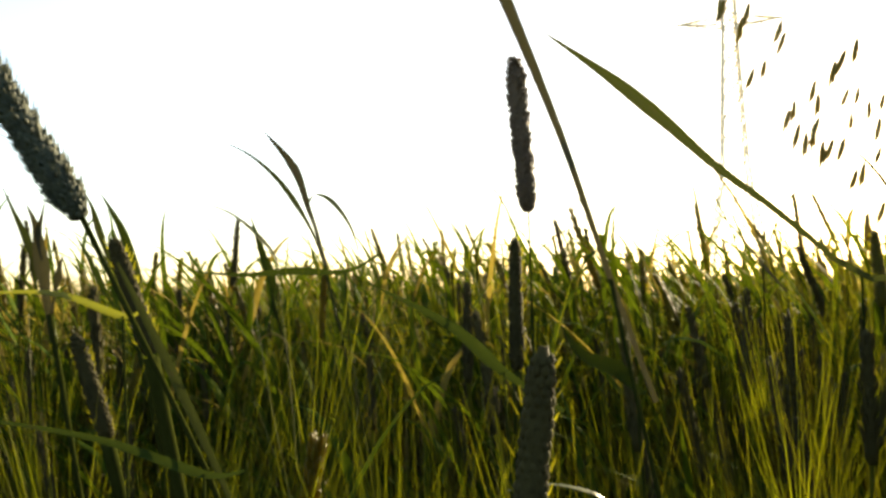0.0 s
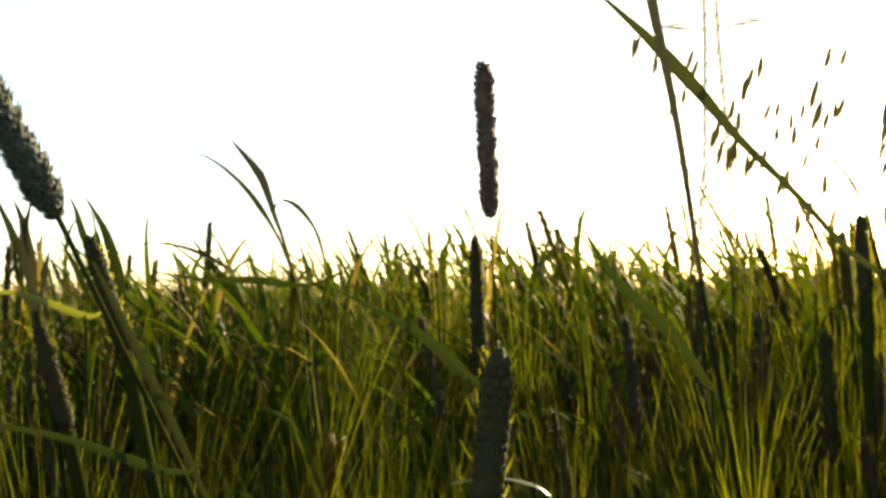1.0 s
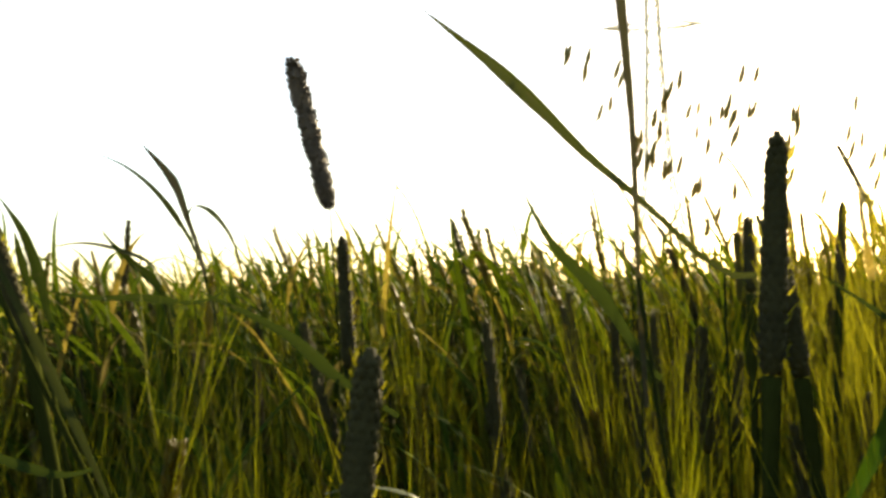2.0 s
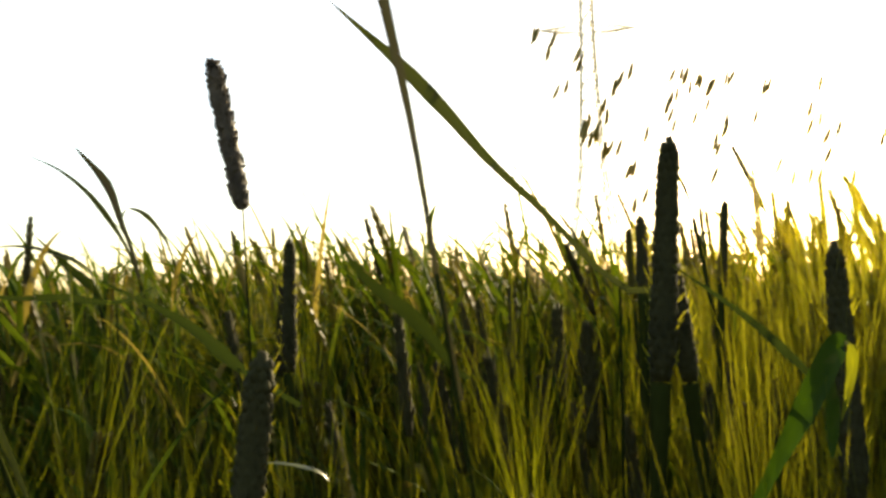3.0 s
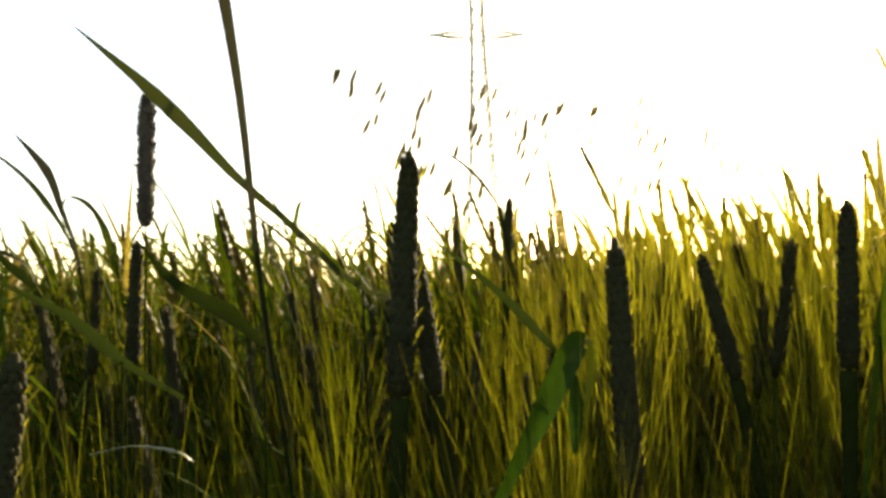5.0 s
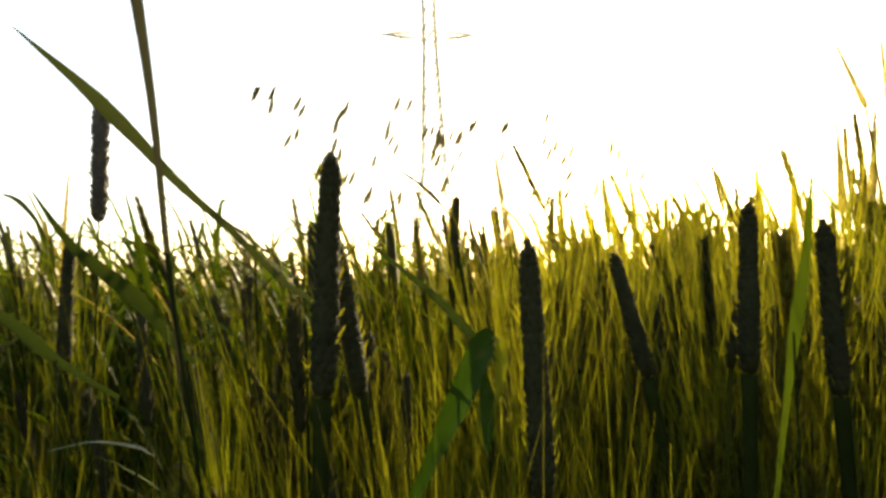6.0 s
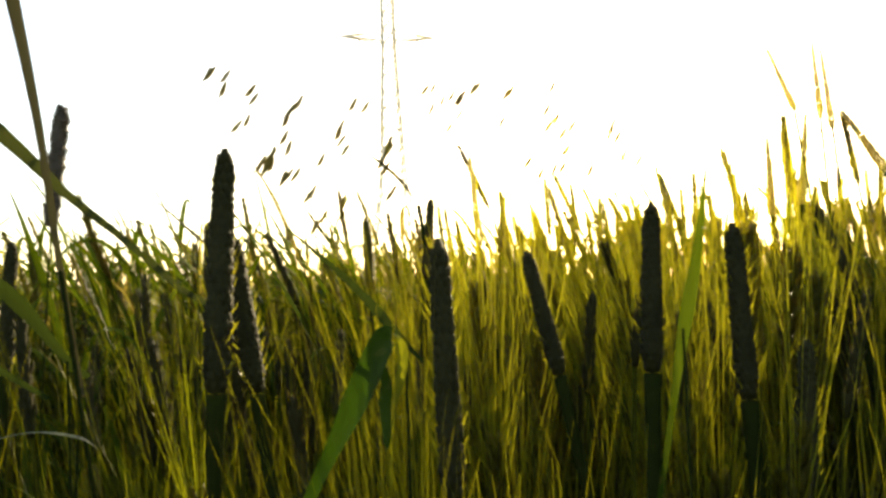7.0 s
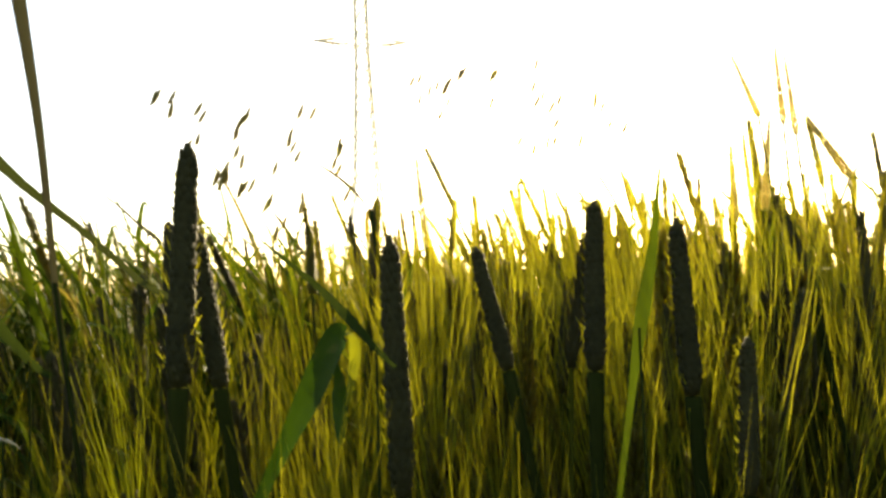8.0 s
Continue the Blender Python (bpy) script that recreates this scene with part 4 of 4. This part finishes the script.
wheat([(0, -0.111, 0.321, 0.934, -17.8), (0.5, -0.109, 0.322, 0.935, -17.7), (1, -0.107, 0.322, 0.936, -17.6), (1.5, -0.099, 0.324, 0.938, -17.6), (2, -0.096, 0.326, 0.939, -17.5), (3.5, -0.07, 0.341, 0.935, -17.2), (4, -0.07, 0.341, 0.935, -17.1), (4.5, -0.07, 0.341, 0.935, -17.1), (6, -0.07, 0.341, 0.935, -17), (6.5, -0.07, 0.341, 0.935, -16.9), (7, -0.07, 0.341, 0.935, -16.8), (7.5, -0.07, 0.341, 0.935, -16.8), (8, -0.07, 0.341, 0.935, -16.7)], 6, 0.046, 0.009, "dark wheat ear leaning beside the thick timothy spike")
wheat([(0, -0.16, 0.404, 0.89, -16.8), (0.5, -0.16, 0.405, 0.891, -15.7), (1, -0.164, 0.406, 0.896, -14.6), (1.5, -0.154, 0.409, 0.893, -14.6), (2, -0.152, 0.413, 0.893, -14.5), (3.5, -0.12, 0.434, 0.889, -14.2), (4, -0.12, 0.434, 0.889, -14.1), (4.5, -0.12, 0.434, 0.889, -14.1), (6, -0.12, 0.434, 0.889, -14), (6.5, -0.12, 0.434, 0.889, -13.9), (7, -0.12, 0.434, 0.889, -13.8), (7.5, -0.12, 0.434, 0.889, -13.8), (8, -0.12, 0.434, 0.889, -13.7)], 8, 0.052, 0.0105, "dark wheat ear bowed over low in the crop")
wheat([(0, 0.443, 0.662, 0.954, -5.8), (0.5, 0.443, 0.662, 0.954, -5.4), (1, 0.443, 0.662, 0.954, -5.1), (1.5, 0.443, 0.662, 0.954, -4.7), (2, 0.443, 0.662, 0.954, -4.4), (3.5, 0.422, 0.629, 0.977, -3.2), (4, 0.41, 0.625, 0.974, -5.6), (4.5, 0.395, 0.625, 0.972, -8.1), (6, 0.408, 0.616, 0.972, -7), (6.5, 0.421, 0.611, 0.967, -5.9), (7, 0.431, 0.607, 0.971, -4.8), (7.5, 0.432, 0.607, 0.971, -4.8), (8, 0.42, 0.613, 0.971, -4.7)], -16, 0.062, 0.0075, "slim tan ear standing above the crop", EAR_GLARE)
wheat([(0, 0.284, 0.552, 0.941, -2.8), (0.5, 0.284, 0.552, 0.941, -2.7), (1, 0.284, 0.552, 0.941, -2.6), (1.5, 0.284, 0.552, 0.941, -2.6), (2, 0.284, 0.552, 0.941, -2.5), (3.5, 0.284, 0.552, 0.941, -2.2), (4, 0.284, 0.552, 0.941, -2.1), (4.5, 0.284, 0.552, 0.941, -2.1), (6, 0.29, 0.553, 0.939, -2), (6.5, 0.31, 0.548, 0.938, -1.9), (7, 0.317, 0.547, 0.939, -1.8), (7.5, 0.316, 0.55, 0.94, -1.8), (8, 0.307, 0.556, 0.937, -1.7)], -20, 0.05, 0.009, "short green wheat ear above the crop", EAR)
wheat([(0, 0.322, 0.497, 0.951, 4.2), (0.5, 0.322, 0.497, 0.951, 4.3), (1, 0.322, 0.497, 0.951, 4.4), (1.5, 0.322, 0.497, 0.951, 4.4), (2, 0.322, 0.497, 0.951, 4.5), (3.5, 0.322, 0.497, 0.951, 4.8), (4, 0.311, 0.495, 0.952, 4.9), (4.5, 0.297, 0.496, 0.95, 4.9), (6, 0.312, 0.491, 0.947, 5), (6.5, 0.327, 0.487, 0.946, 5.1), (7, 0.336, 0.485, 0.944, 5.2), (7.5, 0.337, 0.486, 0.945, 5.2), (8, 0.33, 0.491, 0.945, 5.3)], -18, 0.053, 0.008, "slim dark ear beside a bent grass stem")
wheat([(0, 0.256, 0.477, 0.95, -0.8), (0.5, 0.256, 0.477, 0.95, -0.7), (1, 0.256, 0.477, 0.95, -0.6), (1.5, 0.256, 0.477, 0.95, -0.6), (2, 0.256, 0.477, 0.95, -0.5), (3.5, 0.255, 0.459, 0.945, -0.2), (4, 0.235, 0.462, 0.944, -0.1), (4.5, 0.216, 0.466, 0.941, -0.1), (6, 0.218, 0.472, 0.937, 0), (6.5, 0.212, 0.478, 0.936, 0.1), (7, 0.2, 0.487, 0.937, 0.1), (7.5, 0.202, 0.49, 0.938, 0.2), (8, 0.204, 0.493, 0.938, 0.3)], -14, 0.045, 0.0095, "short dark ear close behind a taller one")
wheat([(0, 0.667, 0.548, 1.08, -22.8), (0.5, 0.667, 0.548, 1.08, -22.7), (1, 0.667, 0.548, 1.08, -22.6), (1.5, 0.667, 0.548, 1.08, -22.6), (2, 0.667, 0.548, 1.08, -22.5), (3.5, 0.667, 0.548, 1.08, -22.2), (4, 0.667, 0.548, 1.08, -22.1), (4.5, 0.667, 0.548, 1.08, -22.1), (6, 0.686, 0.512, 1.075, -22), (6.5, 0.682, 0.505, 1.073, -21.9), (7, 0.672, 0.503, 1.072, -21.8), (7.5, 0.669, 0.499, 1.069, -21.8), (8, 0.671, 0.496, 1.067, -21.7)], -24, 0.048, 0.0062, "pale slim ear on a thin bowed stalk", EAR_GLARE)
wheat([(0, 0.687, 0.543, 1.073, -4.8), (0.5, 0.687, 0.543, 1.073, -4.7), (1, 0.687, 0.543, 1.073, -4.6), (1.5, 0.687, 0.543, 1.073, -4.6), (2, 0.687, 0.543, 1.073, -4.5), (3.5, 0.687, 0.543, 1.073, -4.2), (4, 0.687, 0.543, 1.073, -4.1), (4.5, 0.687, 0.543, 1.073, -4.1), (6, 0.705, 0.505, 1.068, -4), (6.5, 0.701, 0.498, 1.067, -3.9), (7, 0.692, 0.495, 1.065, -3.8), (7.5, 0.688, 0.491, 1.063, -3.8), (8, 0.69, 0.488, 1.061, -3.7)], -24, 0.054, 0.0062, "pale slim ear on a tall thin stalk", EAR_GLARE)
wheat([(0, 0.698, 0.54, 1.064, -6.8), (0.5, 0.698, 0.54, 1.064, -6.7), (1, 0.698, 0.54, 1.064, -6.6), (1.5, 0.698, 0.54, 1.064, -6.6), (2, 0.698, 0.54, 1.064, -6.5), (3.5, 0.698, 0.54, 1.064, -6.2), (4, 0.698, 0.54, 1.064, -6.1), (4.5, 0.698, 0.54, 1.064, -6.1), (6, 0.715, 0.502, 1.059, -6), (6.5, 0.711, 0.494, 1.057, -5.9), (7, 0.701, 0.492, 1.056, -5.8), (7.5, 0.698, 0.488, 1.053, -5.8), (8, 0.699, 0.484, 1.051, -5.7)], -24, 0.056, 0.0062, "pale slim ear on a tall thin stalk", EAR_GLARE)
wheat([(0, 0.672, 0.55, 1.003, 4.2), (0.5, 0.672, 0.55, 1.003, 4.3), (1, 0.672, 0.55, 1.003, 4.4), (1.5, 0.672, 0.55, 1.003, 4.4), (2, 0.672, 0.55, 1.003, 4.5), (3.5, 0.672, 0.55, 1.003, 4.8), (4, 0.672, 0.55, 1.003, 4.9), (4.5, 0.672, 0.55, 1.003, 4.9), (6, 0.69, 0.514, 0.998, 5), (6.5, 0.686, 0.507, 0.997, 5.1), (7, 0.677, 0.505, 0.995, 5.2), (7.5, 0.673, 0.502, 0.993, 5.2), (8, 0.675, 0.498, 0.99, 5.3)], -24, 0.063, 0.0085, "tan ear on a stiff upright stalk", EAR_GLARE)
wheat([(0, 0.664, 0.469, 1.018, -34.8), (0.5, 0.664, 0.469, 1.018, -34.7), (1, 0.664, 0.469, 1.018, -34.6), (1.5, 0.664, 0.469, 1.018, -34.6), (2, 0.664, 0.469, 1.018, -34.5), (3.5, 0.664, 0.469, 1.018, -34.2), (4, 0.664, 0.469, 1.018, -34.1), (4.5, 0.664, 0.469, 1.018, -34.1), (6, 0.682, 0.431, 1.013, -34), (6.5, 0.679, 0.423, 1.012, -33.9), (7, 0.671, 0.42, 1.01, -33.8), (7.5, 0.668, 0.416, 1.008, -33.8), (8, 0.67, 0.412, 1.006, -33.7)], -24, 0.045, 0.009, "nodding tan ear on a bowed stalk", EAR_GLARE)
wheat([(0, 0.608, 0.516, 0.99, -1.8), (0.5, 0.608, 0.516, 0.99, -1.7), (1, 0.608, 0.516, 0.99, -1.6), (1.5, 0.608, 0.516, 0.99, -1.6), (2, 0.608, 0.516, 0.99, -1.5), (3.5, 0.608, 0.516, 0.99, -1.2), (4, 0.608, 0.516, 0.99, -1.1), (4.5, 0.608, 0.516, 0.99, -1.1), (6, 0.628, 0.483, 0.986, -1), (6.5, 0.625, 0.478, 0.984, -0.9), (7, 0.617, 0.476, 0.983, -0.8), (7.5, 0.614, 0.473, 0.981, -0.8), (8, 0.616, 0.47, 0.978, -0.7)], -24, 0.05, 0.0085, "tan ear among the tall stalks", EAR_GLARE)
blade_plant([(0, 0.283, 0.523, 0.995, -38.8), (0.5, 0.283, 0.523, 0.995, -37.6), (1, 0.283, 0.523, 0.995, -36.4), (1.5, 0.283, 0.523, 0.995, -35.1), (2, 0.283, 0.523, 0.995, -33.9), (3.5, 0.317, 0.496, 0.987, -30.2), (4, 0.311, 0.493, 0.991, -33.1), (4.5, 0.292, 0.495, 0.994, -43.1), (6, 0.312, 0.49, 0.981, -55), (6.5, 0.325, 0.486, 0.985, -57.9), (7, 0.332, 0.485, 0.988, -51.8), (7.5, 0.334, 0.485, 0.992, -51.8), (8, 0.329, 0.489, 0.985, -55.7)], -18, "thin bent grass stem over the crop",
            [([(0, 0, 0), (0.006, 0, 0.02), (0.007, 0, 0.045), (0.0, 0, 0.064)], 0.0032, 0.3, (1, 0.4, 0))], LEAF_DARK)
blade_plant([(0, -0.077, 0.273, 0.895, -73.8), (0.5, -0.077, 0.274, 0.895, -73.9), (1, -0.077, 0.273, 0.897, -74), (1.5, -0.073, 0.274, 0.896, -74.1), (2, -0.069, 0.276, 0.896, -74.2), (3.5, -0.049, 0.287, 0.892, -74.5), (4, -0.049, 0.287, 0.892, -74.6), (4.5, -0.049, 0.287, 0.892, -74.8), (6, -0.049, 0.287, 0.892, -75.2), (6.5, -0.049, 0.287, 0.892, -75.4), (7, -0.049, 0.287, 0.892, -75.5), (7.5, -0.049, 0.287, 0.892, -75.6), (8, -0.049, 0.287, 0.892, -75.7)], 8, "dark green leaf lying level low in the crop",
            [([(0.004, 0, -0.012), (0, 0, 0), (0.003, 0, 0.035), (0.0, 0, 0.08)], 0.0034, 0.4, (1, 0.3, 0.4))], LEAF_DEEP, 0.0005)
blade_plant([(0, -0.185, 0.401, 0.945, -8.1), (0.5, -0.184, 0.402, 0.947, -8), (1, -0.176, 0.403, 0.948, -7.9), (1.5, -0.167, 0.407, 0.949, -7.9), (2, -0.168, 0.412, 0.949, -7.8), (3.5, -0.136, 0.435, 0.945, -7.5), (4, -0.136, 0.435, 0.945, -7.4), (4.5, -0.136, 0.435, 0.945, -7.4), (6, -0.136, 0.435, 0.945, -7.3), (6.5, -0.136, 0.435, 0.945, -7.2), (7, -0.136, 0.435, 0.945, -7.1), (7.5, -0.136, 0.435, 0.945, -7.1), (8, -0.136, 0.435, 0.945, -7)], 8, "dark folded grass leaf among crossing blades",
            [([(-0.0003126, 0, -0.01336), (-0.0003157, 0, 0.001395), (-0.0002066, 0, 0.01886), (-0.0001415, 0, 0.03233), (-0.0002611, 0, 0.04262), (-0.002904, 0, 0.05302)], 0.0072, 0.45, (1, 0.2, 0)),
             ([(0.000447, 0, 0.0255), (-0.0002096, 0, 0.0337), (0.001015, 0, 0.04081), (0.002985, 0, 0.04593), (0.005575, 0, 0.05369)], 0.0032, 0.4, (1, 0.4, 0)),
             ([(-0.004863, 0, 0.008852), (-0.003523, 0, 0.02612), (-0.005872, 0, 0.03861), (-0.008895, 0, 0.04985), (-0.01223, 0, 0.06248)], 0.004, 0.4, (1, 0.4, 0), LEAF_OLIVE),
             ([(0.0001357, 0, -0.002707), (0.004789, 0, 0.01267), (0.006694, 0, 0.01912), (0.009788, 0, 0.02675)], 0.0038, 0.5, (1, 0.4, 0))], LEAF_DARK, 0.0014)
blade_plant([(0, -0.166, 0.451, 0.948, -13.1), (0.5, -0.165, 0.452, 0.949, -12), (1, -0.159, 0.453, 0.948, -12.633), (1.5, -0.149, 0.457, 0.948, -13.367), (2, -0.144, 0.46, 0.948, -16), (3.5, -0.115, 0.475, 0.944, -15.7), (4, -0.115, 0.475, 0.944, -15.6), (4.5, -0.115, 0.475, 0.944, -15.6), (6, -0.115, 0.475, 0.944, -15.5), (6.5, -0.115, 0.475, 0.944, -15.4), (7, -0.115, 0.475, 0.944, -15.3), (7.5, -0.115, 0.475, 0.944, -15.3), (8, -0.115, 0.475, 0.944, -15.2)], 10, "dark leafy grass leaning beside the thick timothy spike",
            [([(0.006081, 0, -0.026), (0.005196, 0, -0.004304), (0.006535, 0, 0.0169), (0.005891, 0, 0.03705), (0.003119, 0, 0.04998), (-0.0005158, 0, 0.06153)], 0.0068, 0.38, (1, 0.3, 0), LEAF_DEEP),
             ([(-0.001248, 0, -0.005828), (-0.004613, 0, 0.02865), (-0.005881, 0, 0.0458), (-0.006222, 0, 0.05507), (-0.007976, 0, 0.06312)], 0.0042, 0.4, (1, 0.3, 0)),
             ([(-0.001248, 0, -0.005828), (0.0003557, 0, 0.01525), (0.0009891, 0, 0.03046), (0.001704, 0, 0.04198)], 0.005, 0.5, (1, 0.2, 0), LEAF_DEEP),
             ([(-0.005936, 0, -0.004703), (-0.01077, 0, 0.01324), (-0.01423, 0, 0.03083), (-0.01791, 0, 0.04324)], 0.0036, 0.4, (1, 0.3, 0), LEAF_DEEP)], LEAF_OLIVE, 0.0016)
blade_plant([(0, -0.057, 0.5, 0.965, -89.8), (0.5, -0.051, 0.5, 0.967, -89.7), (1, -0.062, 0.5, 0.958, -84.6), (1.5, -0.058, 0.501, 0.947, -82.6), (2, -0.07, 0.504, 0.948, -84.5), (3.5, -0.037, 0.517, 0.943, -84.2), (4, -0.028, 0.523, 0.941, -84.1), (4.5, -0.019, 0.529, 0.94, -84.1), (6, 0.006, 0.547, 0.937, -84), (6.5, 0.006, 0.547, 0.937, -83.9), (7, 0.006, 0.547, 0.937, -83.8), (7.5, 0.006, 0.547, 0.937, -83.8), (8, 0.006, 0.547, 0.937, -83.7)], 2, "long dark green blade lying level over the crop",
            [([(0.01, 0, -0.02), (0, 0, 0), (0.001, 0, 0.03), (-0.001, 0, 0.06), (0.002, 0, 0.092)], 0.0052, 0.45, (1, 0.3, 0))], LEAF_DEEP, 0.0005)
wheat([(0, 0.433, 0.269, 0.849, 1.2), (0.5, 0.433, 0.269, 0.849, 1.3), (1, 0.433, 0.269, 0.849, 1.4), (1.5, 0.433, 0.269, 0.849, 1.4), (2, 0.433, 0.269, 0.849, 1.5), (3.5, 0.433, 0.269, 0.849, 1.8), (4, 0.433, 0.269, 0.849, 1.9), (4.5, 0.433, 0.269, 0.849, 1.9), (6, 0.423, 0.255, 0.845, 2), (6.5, 0.42, 0.252, 0.844, 2.1), (7, 0.415, 0.252, 0.844, 2.2), (7.5, 0.413, 0.251, 0.843, 2.2), (8, 0.411, 0.252, 0.844, 2.3)], -26, 0.066, 0.0105, "broad dark wheat ear low among golden bristles")
wheat([(0, 0.541, 0.381, 0.932, -20.8), (0.5, 0.541, 0.381, 0.932, -20.8), (1, 0.541, 0.381, 0.932, -20.9), (1.5, 0.541, 0.381, 0.932, -21), (2, 0.541, 0.381, 0.932, -21), (3.5, 0.541, 0.381, 0.932, -21.1), (4, 0.541, 0.381, 0.932, -21.1), (4.5, 0.541, 0.381, 0.932, -21.2), (6, 0.556, 0.353, 0.928, -21.5), (6.5, 0.555, 0.347, 0.926, -21.6), (7, 0.549, 0.344, 0.928, -21.6), (7.5, 0.549, 0.341, 0.931, -21.6), (8, 0.547, 0.339, 0.934, -21.7)], -26, 0.055, 0.0078, "dark wheat ear leaning over among tall stalks")
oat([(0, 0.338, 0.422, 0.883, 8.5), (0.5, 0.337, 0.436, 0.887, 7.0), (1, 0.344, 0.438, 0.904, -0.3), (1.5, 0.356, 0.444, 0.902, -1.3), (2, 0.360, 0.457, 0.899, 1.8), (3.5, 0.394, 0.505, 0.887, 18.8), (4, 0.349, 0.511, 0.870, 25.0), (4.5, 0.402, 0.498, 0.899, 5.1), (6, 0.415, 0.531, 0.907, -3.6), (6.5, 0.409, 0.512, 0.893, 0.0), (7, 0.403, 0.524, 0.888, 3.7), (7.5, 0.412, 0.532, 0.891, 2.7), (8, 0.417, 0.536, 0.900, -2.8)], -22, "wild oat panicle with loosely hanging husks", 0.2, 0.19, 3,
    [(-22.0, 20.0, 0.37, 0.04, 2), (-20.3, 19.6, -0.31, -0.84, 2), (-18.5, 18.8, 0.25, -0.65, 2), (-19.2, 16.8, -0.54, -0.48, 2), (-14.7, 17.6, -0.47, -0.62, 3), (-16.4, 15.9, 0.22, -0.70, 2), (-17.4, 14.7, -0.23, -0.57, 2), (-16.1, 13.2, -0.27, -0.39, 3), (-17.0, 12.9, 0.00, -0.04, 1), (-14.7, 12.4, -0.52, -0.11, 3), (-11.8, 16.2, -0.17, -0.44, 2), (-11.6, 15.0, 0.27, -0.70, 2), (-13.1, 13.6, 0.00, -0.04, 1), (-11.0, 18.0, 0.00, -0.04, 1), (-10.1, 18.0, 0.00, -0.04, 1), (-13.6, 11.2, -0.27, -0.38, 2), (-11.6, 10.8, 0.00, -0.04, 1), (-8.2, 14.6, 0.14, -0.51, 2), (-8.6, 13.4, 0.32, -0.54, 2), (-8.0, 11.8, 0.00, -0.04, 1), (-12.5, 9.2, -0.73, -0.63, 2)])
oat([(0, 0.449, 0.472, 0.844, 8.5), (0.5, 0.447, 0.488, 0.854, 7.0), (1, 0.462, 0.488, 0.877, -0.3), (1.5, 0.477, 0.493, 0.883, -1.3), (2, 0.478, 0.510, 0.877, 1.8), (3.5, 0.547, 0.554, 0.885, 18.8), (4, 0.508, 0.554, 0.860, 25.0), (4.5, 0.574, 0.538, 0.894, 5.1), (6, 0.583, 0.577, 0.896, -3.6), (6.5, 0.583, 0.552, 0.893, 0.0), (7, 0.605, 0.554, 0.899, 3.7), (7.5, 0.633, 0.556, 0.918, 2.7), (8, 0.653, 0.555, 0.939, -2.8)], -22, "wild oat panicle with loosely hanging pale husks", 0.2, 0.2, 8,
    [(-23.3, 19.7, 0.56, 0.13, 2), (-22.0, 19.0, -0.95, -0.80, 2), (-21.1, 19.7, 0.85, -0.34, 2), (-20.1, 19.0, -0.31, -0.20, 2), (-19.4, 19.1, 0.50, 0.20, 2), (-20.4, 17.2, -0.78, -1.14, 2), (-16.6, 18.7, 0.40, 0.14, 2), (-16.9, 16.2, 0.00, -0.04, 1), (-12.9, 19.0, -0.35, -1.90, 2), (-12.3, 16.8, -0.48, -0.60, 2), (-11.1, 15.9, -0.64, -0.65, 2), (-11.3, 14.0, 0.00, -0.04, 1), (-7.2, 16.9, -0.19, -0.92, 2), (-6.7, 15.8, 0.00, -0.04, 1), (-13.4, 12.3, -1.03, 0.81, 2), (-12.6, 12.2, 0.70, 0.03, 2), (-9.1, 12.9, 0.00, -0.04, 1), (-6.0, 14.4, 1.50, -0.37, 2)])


def sway(thing, rows_, facing, root, jz, uppers):
    """Tip the plant about its root so that its joint goes through the places given, and lean its upper part."""
    rows_out, part_rows = [], []
    turn = pose(0, 0, 0, 0, 0, facing)
    for t, x, y, z, lean, *nod in rows_:
        j = Vector((x, y, z))
        tip = Vector((0, 0, 1)).rotation_difference(j - root).to_matrix().to_4x4()
        rows_out.append((t, Matrix.Translation(j) @ tip @ turn @ pose(0, 0, -jz)))
        d = turn.to_3x3().inverted() @ (j - root)
        part_rows.append((t, pose(0, 0, jz, nod[0] if nod else 0, lean - math.degrees(math.atan2(d.x, d.z)), 0)))
    walk(thing, rows_out)
    for ob in uppers:
        walk(ob, part_rows)


def hang(ob, rows_, place, nod, tilt, turn):
    """Keep a husk hanging down, blown a little aside, while its panicle leans."""
    walk(ob, [(q[0], pose(*place, nod, WIND[q[0]] - q[4] + tilt, turn)) for q in rows_])


def breeze(ob, r, amount, slide):
    """A light irregular swing of a plant or a stretch of crop."""
    base = ob.matrix_basis.copy()
    loc, rot, scl = base.decompose()
    ph, f = r.uniform(0, 6.28), r.uniform(0.35, 0.55)
    rows_out = []
    for k in range(17):
        t = k * 0.5
        a = math.sin(ph + 6.28 * f * t) + 0.5 * math.sin(1.7 * ph + 6.28 * f * 2.1 * t)
        b = math.sin(2 * ph + 5 * f * t)
        m = pose(0, 0, 0, b * amount * 0.4, a * amount, 0)
        rows_out.append((t, Matrix.Translation(loc + Vector((a * slide, b * slide * 0.4, 0))) @ m @ rot.to_matrix().to_4x4()))
    walk(ob, rows_out)
    ob.scale = scl


def motions():
    for q in sways:
        sway(*q)
    for q in hanging:
        hang(*q)
    r = random.Random(21)
    for ob in near_stalks:
        breeze(ob, r, 0.8, 0.0)
    for ob in crop_patches[:-2]:
        breeze(ob, r, 0.0, 0.006)


motions()
